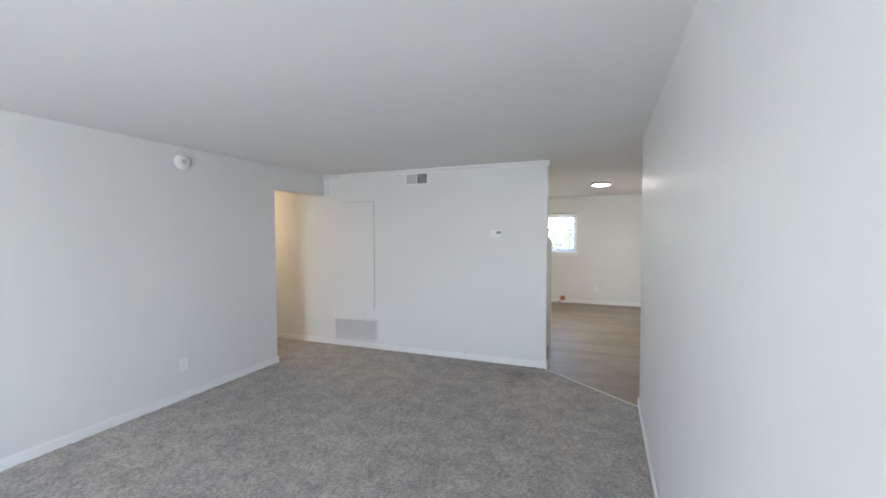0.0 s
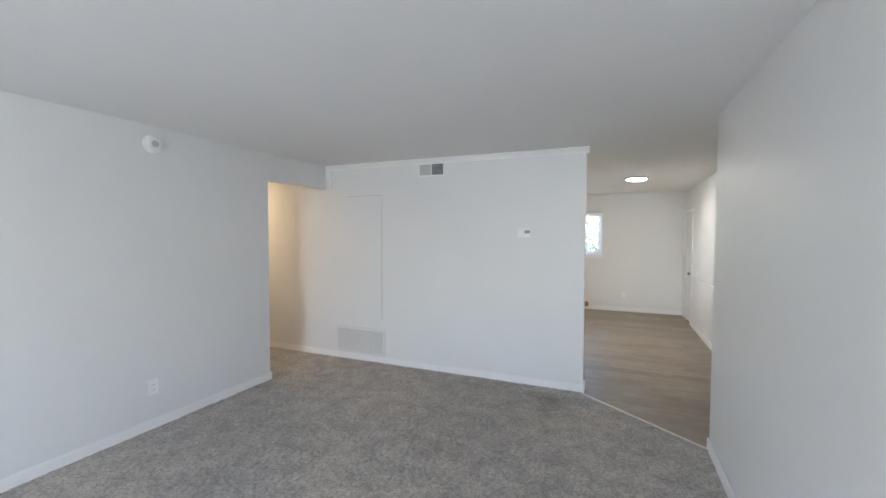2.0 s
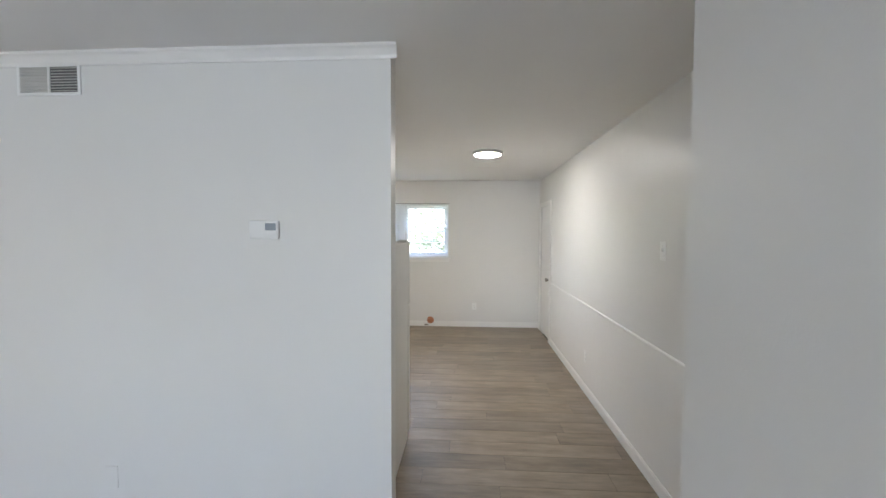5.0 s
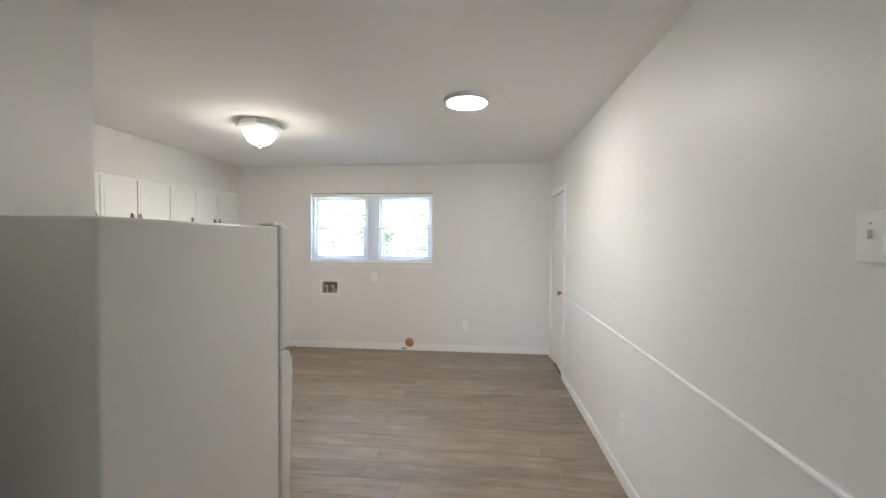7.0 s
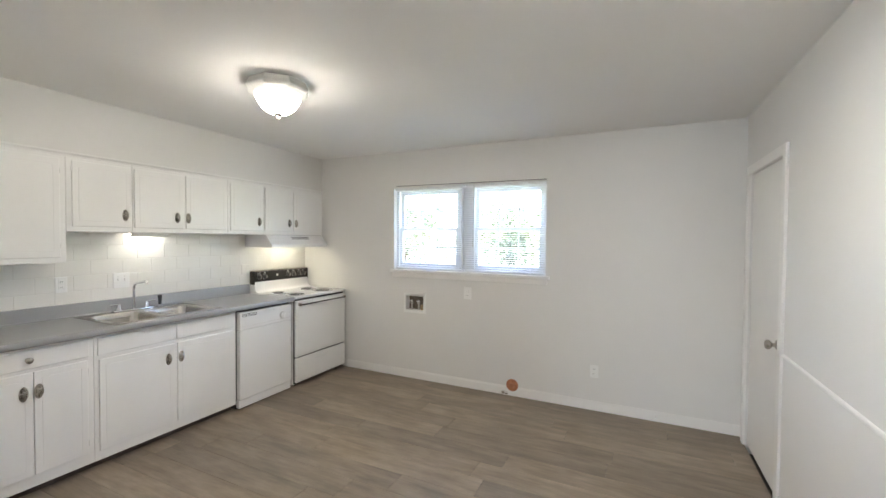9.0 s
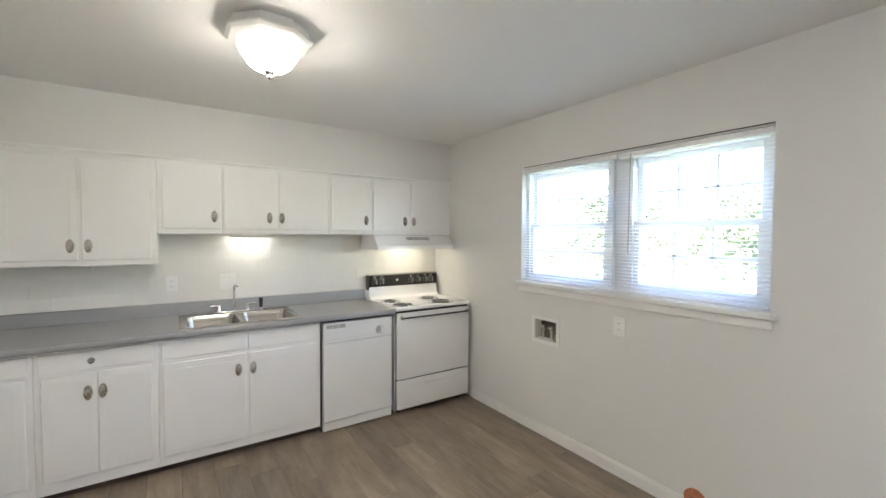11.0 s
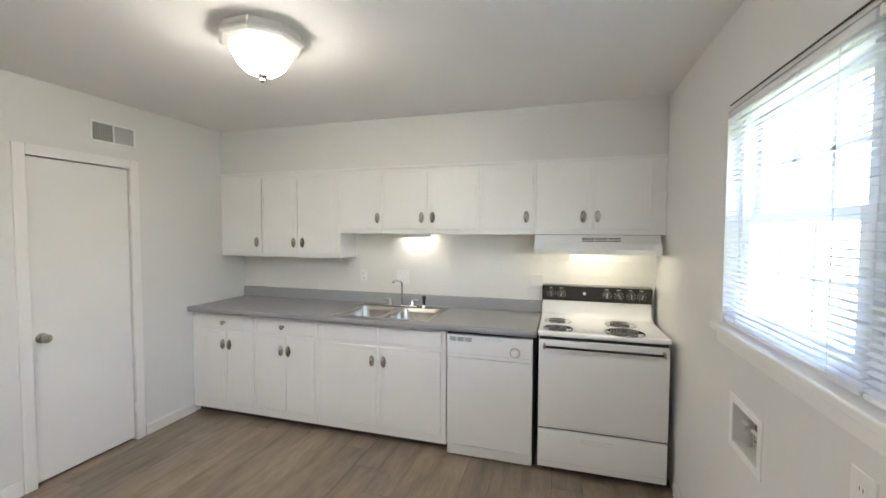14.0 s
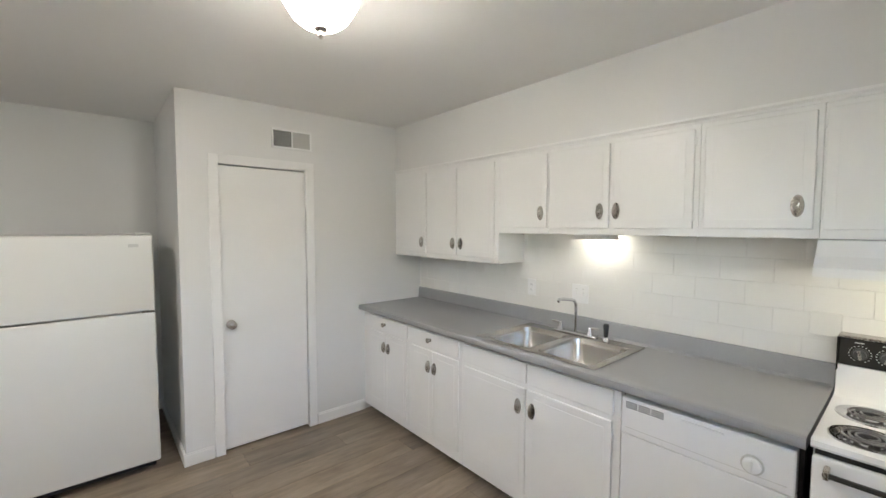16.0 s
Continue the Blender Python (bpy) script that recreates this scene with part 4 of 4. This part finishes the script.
outlet("far", -0.775, 0.955, "outlet", "white double outlet under the window", 0.082, 0.12)
outlet("far", 0.435, 0.345, "outlet", "white outlet low on the window wall")
outlet("dining", 5.545, 1.48, "switch", "white light switch on the dining wall")
outlet("dining", 7.10, 0.36, "outlet", "white outlet below the chair rail")
outlet("splash", 7.47, 1.15, "outlet", "white outlet on the backsplash")
outlet("splash", 7.845, 1.15, "double", "white double switch on the backsplash", 0.115, 0.12)
outlet("splash", 8.985, 1.165, "blank", "white painted plate beside the range", 0.10, 0.10, paint=M_TILE)
outlet("inner", 2.74, 0.345, "outlet", "white outlet on the living room wall", 0.085, 0.125)
outlet("part", -1.44, 0.36, "blank", "painted-over outlet plate on the partition", paint=M_WALL)
outlet("inner", 1.02, 0.36, "outlet", "white cable outlet near the baseboard")


def laundry_box():
    t = thing("washer_outlet_box", (-1.385, KY1, 0.81), "recessed washer supply box with brass valves", "outlet box")
    bm = B()
    for b in ((-0.135, -0.105, -0.105, 0.105), (0.105, 0.135, -0.105, 0.105), (-0.105, 0.105, 0.075, 0.105), (-0.105, 0.105, -0.105, -0.075)):
        wbox(bm, "far", -1.385, 0.81, *b, 0.0, 0.006, 0.002)
    part("frame", bm, M_PLASTIC, t)
    part("box_back", wbox(B(), "far", -1.385, 0.81, -0.105, 0.105, -0.075, 0.075, -0.09, -0.07), M_BOXIN, t, "dark brown box interior")
    for du in (-0.055, 0.03):
        v = part("valve", lathe(B(), [(0.010, -0.055), (0.010, 0.0), (0.016, 0.004), (0.016, 0.02), (0.009, 0.024), (0.009, 0.045)], (-1.385 + du, KY1 + 0.035, 0.795), "z", 12), M_GRILLE, t, smooth=True)
        part("valve_handle", tube(B(), [(-1.385 + du - 0.018, KY1 + 0.018, 0.828), (-1.385 + du + 0.018, KY1 + 0.018, 0.828)], 0.006, 8), M_PLASTIC, v)
    part("drain_pipe", lathe(B(), [(0.022, -0.07), (0.022, -0.02), (0.016, -0.019)], (-1.31, KY1 + 0.035, 0.81), "z", 14), M_BRASS, t, smooth=True)


laundry_box()
pl = thing("gas_pipe_plug", (-0.30, KY1, 0.10), "copper-coloured round plug low on the wall", "pipe plug")
part("flange", lathe(B(), [(0.058, 0), (0.058, -0.006), (0.050, -0.012), (0.024, -0.014), (0.022, -0.028), (0.014, -0.030)], (-0.30, KY1 - 0.012, 0.105), "y", 24), M_COPPER, pl, smooth=True)
vv = thing("pipe_valve", (-0.37, KY1, 0.03), "small chrome valve on the baseboard", "valve")
part("body", tube(B(), [(-0.39, KY1 - 0.014, 0.035), (-0.355, KY1 - 0.05, 0.035), (-0.33, KY1 - 0.05, 0.035)], 0.012, 10), M_CHROME, vv, smooth=True)
part("outlet_end", lathe(B(), [(0.016, 0), (0.016, -0.018), (0.010, -0.02)], (-0.38, KY1 - 0.03, 0.035), "y", 12), M_CHROME, vv, smooth=True)
ds = thing("door_stop", (0.92, KY1, 0.04), "small white door stop on the baseboard", "door stop")
part("rod", tube(B(), [(0.92, KY1 - 0.014, 0.045), (0.92, KY1 - 0.075, 0.045)], 0.006, 8), M_TRIM, ds)
part("tip", lathe(B(), [(0.009, 0), (0.009, -0.014)], (0.92, KY1 - 0.07, 0.045), "y", 10), M_PLASTIC, ds)


def register(name, wall, u, z, w, h, dark_first, label):
    t = thing(name, wall_map(wall, u, z)[0], label, "vent")
    bm = B()
    e = 0.014
    for b in ((-w / 2, -w / 2 + e, -h / 2, h / 2), (w / 2 - e, w / 2, -h / 2, h / 2), (-w / 2 + e, w / 2 - e, h / 2 - e, h / 2), (-w / 2 + e, w / 2 - e, -h / 2, -h / 2 + e), (-0.005, 0.005, -h / 2 + e, h / 2 - e)):
        wbox(bm, wall, u, z, *b, 0.0, 0.008, 0.0015)
    part("frame", bm, M_PLASTIC, t)
    for k, (a0, a1) in enumerate(((-w / 2 + e, -0.005), (0.005, w / 2 - e))):
        dark = (k == 0) == dark_first
        part("backing", wbox(B(), wall, u, z, a0, a1, -h / 2 + e, h / 2 - e, 0.0006, 0.002), M_GRILLE_DARK if dark else M_GRILLE, t)
        n = 9
        for i in range(n):
            zz = -h / 2 + e + (h - 2 * e) * (i + 0.5) / n
            part("slat", wbox(B(), wall, u, z + zz, a0, a1, *((-0.0014, 0.0014) if dark else (-0.0045, 0.0045)), 0.003, 0.007), M_GRILLE, t)
        for i in range(1, 12 if not (dark and wall == "part") else 1):
            uu = a0 + (a1 - a0) * i / 12
            part("blade", wbox(B(), wall, u + uu, z, -0.0010, 0.0010, -h / 2 + e, h / 2 - e, 0.002, 0.0045), M_GRILLE, t)
    return t


register("wall_vent", "store", -1.75, 2.212, 0.295, 0.142, False, "painted air register above the cupboard door")
v1 = register("wall_vent", "part", -1.695, 2.318, 0.325, 0.150, False, "grey air register high on the partition")


def access_panel():
    t = thing("access_panel", (-2.62, PY0, 1.3), "tall painted access panel flush with the partition", "panel")
    part("panel", box(B(), -2.885, -2.350, PY0 - 0.010, PY0 - 0.001, 0.535, 2.045, 0.002), M_WALL, t)
    part("gap", box(B(), -2.349, -2.3465, PY0 - 0.0035, PY0 - 0.0005, 0.535, 2.050), M_GRILLE, t, "thin dark gap")
    part("gap", box(B(), -2.885, -2.349, PY0 - 0.0035, PY0 - 0.0005, 2.046, 2.048), M_SLOT, t, "thin dark gap")
    g = thing("return_air_grille", (-2.665, PY0, 0.22), "painted return air grille above the baseboard", "vent")
    x0, x1, z0, z1 = -3.030, -2.305, 0.092, 0.415
    bm = B()
    e = 0.03
    for b in ((x0, x0 + e, z0, z1), (x1 - e, x1, z0, z1), (x0 + e, x1 - e, z0, z0 + e), (x0 + e, x1 - e, z1 - e, z1)):
        box(bm, b[0], b[1], PY0 - 0.012, PY0, b[2], b[3], 0.003)
    part("frame", bm, M_WALL, g)
    part("backing", box(B(), x0 + e, x1 - e, PY0 - 0.002, PY0 - 0.0005, z0 + e, z1 - e), M_GRILLE, g, "shadowed backing")
    sm = mesh_of("slat", box(B(), x0 + e, x1 - e, -0.0045, 0.0045, -0.0035, 0.0035), M_WALL)
    n = 22
    for i in range(n):
        piece("slat", sm, pose(0, PY0 - 0.006, z0 + e + (z1 - z0 - 2 * e) * (i + 0.5) / n, 25), g)
    for k in range(1, 4):
        xx = x0 + e + (x1 - x0 - 2 * e) * k / 4
        part("divider", box(B(), xx - 0.004, xx + 0.004, PY0 - 0.0125, PY0 - 0.002, z0 + e, z1 - e), M_WALL, g)


access_panel()
th = thing("thermostat", (-0.63, PY0, 1.6), "white wall thermostat with a small display", "thermostat")
part("case", wbox(B(), "part", -0.630, 1.597, -0.070, 0.070, -0.044, 0.044, 0.0, 0.022, 0.006), M_PLASTIC, th, smooth=True)
part("display", wbox(B(), "part", -0.595, 1.612, -0.026, 0.026, -0.018, 0.016, 0.0215, 0.0228), M_GREYPLATE, th, "grey display")
part("button", wbox(B(), "part", -0.595, 1.570, -0.022, 0.022, -0.005, 0.005, 0.021, 0.024, 0.001), M_PLASTIC, th)
sd = thing("smoke_detector", (LX0, 2.775, 2.29), "round white smoke detector high on the wall", "smoke detector")
part("base", lathe(B(), [(0.072, 0), (0.072, 0.010), (0.066, 0.012)], (LX0, 2.775, 2.292), "x", 32), M_PLASTIC, sd, smooth=True)
part("cover", lathe(B(), [(0.064, 0.011), (0.064, 0.030), (0.052, 0.040), (0.030, 0.043)], (LX0, 2.775, 2.292), "x", 32), M_PLASTIC, sd, smooth=True)
part("vent_ring", lathe(B(), [(0.026, 0.041), (0.026, 0.046), (0.020, 0.047)], (LX0, 2.775, 2.292), "x", 24), M_GRILLE, sd)

# ---- outdoors ----
structure("ground", box(B(), -400, 400, 11.0, 800, -1.2, -1.0), M_GRASS, "sunlit lawn behind the house", "ground")
structure("ground_front", box(B(), -400, 400, -400, -4.0, -1.2, -1.0), M_GRASS, "lawn before the house", "ground")


def tree(seed, at, height):
    rng = random.Random(seed)
    t = thing("tree", at, "leafy green tree in bright daylight behind the house", "tree", "trees behind the house")
    x, y, z = at
    bm = B()
    loops = []
    for k in range(6):
        f = k / 5
        r = 0.22 * (1 - 0.6 * f)
        loops.append([(x + 0.15 * math.sin(3 * f) + r * math.cos(a * math.pi / 4), y + r * math.sin(a * math.pi / 4), z + height * 0.7 * f) for a in range(8)])
    loft(bm, loops, True, True)
    tips = []
    for k in range(9):
        an, h0 = rng.uniform(0, 6.28), height * rng.uniform(0.25, 0.65)
        ln = height * rng.uniform(0.2, 0.36)
        p = [(x + math.cos(an) * ln * f, y + math.sin(an) * ln * f, z + h0 + ln * 0.7 * f) for f in (0, 0.5, 1)]
        tube(bm, p, 0.05, 6)
        tips += p[1:]
    part("trunk", bm, M_BARK, t)
    verts, faces = [], []
    for k in range(60):
        c = Vector(rng.choice(tips)) + Vector((rng.gauss(0, 0.6), rng.gauss(0, 0.6), rng.gauss(0.2, 0.6)))
        for j in range(45):
            p = c + Vector((rng.gauss(0, 0.38), rng.gauss(0, 0.38), rng.gauss(0, 0.28)))
            q = Euler((rng.uniform(-1, 1), rng.uniform(-1, 1), rng.uniform(0, 6.28))).to_matrix()
            s2 = rng.uniform(0.07, 0.15)
            i0 = len(verts)
            verts += [p + q @ Vector(v) * s2 for v in ((-1, 0, 0), (0, -0.55, 0.1), (1.1, 0, -0.1), (0, 0.55, 0.1))]
            faces.append((i0, i0 + 1, i0 + 2, i0 + 3))
    me = bpy.data.meshes.new("crown")
    me.from_pydata([tuple(v) for v in verts], [], faces)
    me.materials.append(M_LEAF)
    cr = new("crown", me)
    cr.parent = t
    cr.matrix_parent_inverse = t.matrix_world.inverted()
    tagged(cr, kind="stuff")


for i, (x, y, h) in enumerate(((-9.0, 22, 4.4), (-4.5, 24, 4.0), (-0.5, 21, 4.6), (3.2, 23, 4.2), (7.5, 22, 4.4), (-14.0, 21, 4.2))):
    tree(40 + i, (x, y, -1.0), h)


# ---- backsplash tiles ----
def backsplash():
    structure("backsplash", box(B(), KX0, KX0 + 0.002, SY, KY1, 1.006, 1.53), M_GROUT, "white painted tile backsplash", "backsplash")
    par = bpy.data.objects["backsplash"]
    tw, thh, g = 0.208, 0.1085, 0.003
    meshes = {}
    for r in range(6):
        z0 = max(0.9865 + r * (thh + g), 1.007)
        z1 = min(0.9865 + r * (thh + g) + thh, 1.529)
        y = SY - (tw / 2 if r % 2 else 0)
        while y < KY1 - 0.01:
            a, b = max(y, SY), min(y + tw, KY1)
            top = min(z1, 1.32) if b <= 7.395 else z1
            y += tw + g
            if b - a < 0.02 or top - z0 < 0.012:
                continue
            key = (round(b - a, 3), round(top - z0, 3))
            if key not in meshes:
                meshes[key] = mesh_of("tile", box(B(), 0, 0.0022, -key[0] / 2, key[0] / 2, 0, key[1], 0.0010, 1), M_TILE)
            piece("tile", meshes[key], pose(KX0 + 0.0015 + random.uniform(0, 0.0003), (a + b) / 2, z0), par)


backsplash()


# ---- floor planks, laid across the kitchen ----
def planks():
    w, ln, gap = 0.180, 1.22, 0.0016
    meshes = {}
    rng = random.Random(7)
    y, row = CY - 0.05, 0
    while y < KY1:
        y1 = min(y + w, KY1)
        x = KX0 - rng.uniform(0.05, ln - 0.1)
        while x < KX1:
            a, b = max(x, KX0), min(x + ln, KX1)
            x += ln
            if b - a < 0.02 or (y1 < SY - 0.1 and b < SX - 0.1) or (y1 < PY0 and b < PX - 0.3):
                continue
            key = (round(b - a - gap, 3), round(y1 - y - gap, 3))
            if key[1] < 0.01:
                continue
            if key not in meshes:
                meshes[key] = mesh_of("plank", box(B(), -key[0] / 2, key[0] / 2, -key[1] / 2, key[1] / 2, -0.0035, 0, 0.0007, 1), M_WOOD)
            piece("plank", meshes[key], pose((a + b) / 2, (y + y1) / 2, rng.uniform(-0.0002, 0.0002)), floor)
        y = y1
        row += 1


planks()
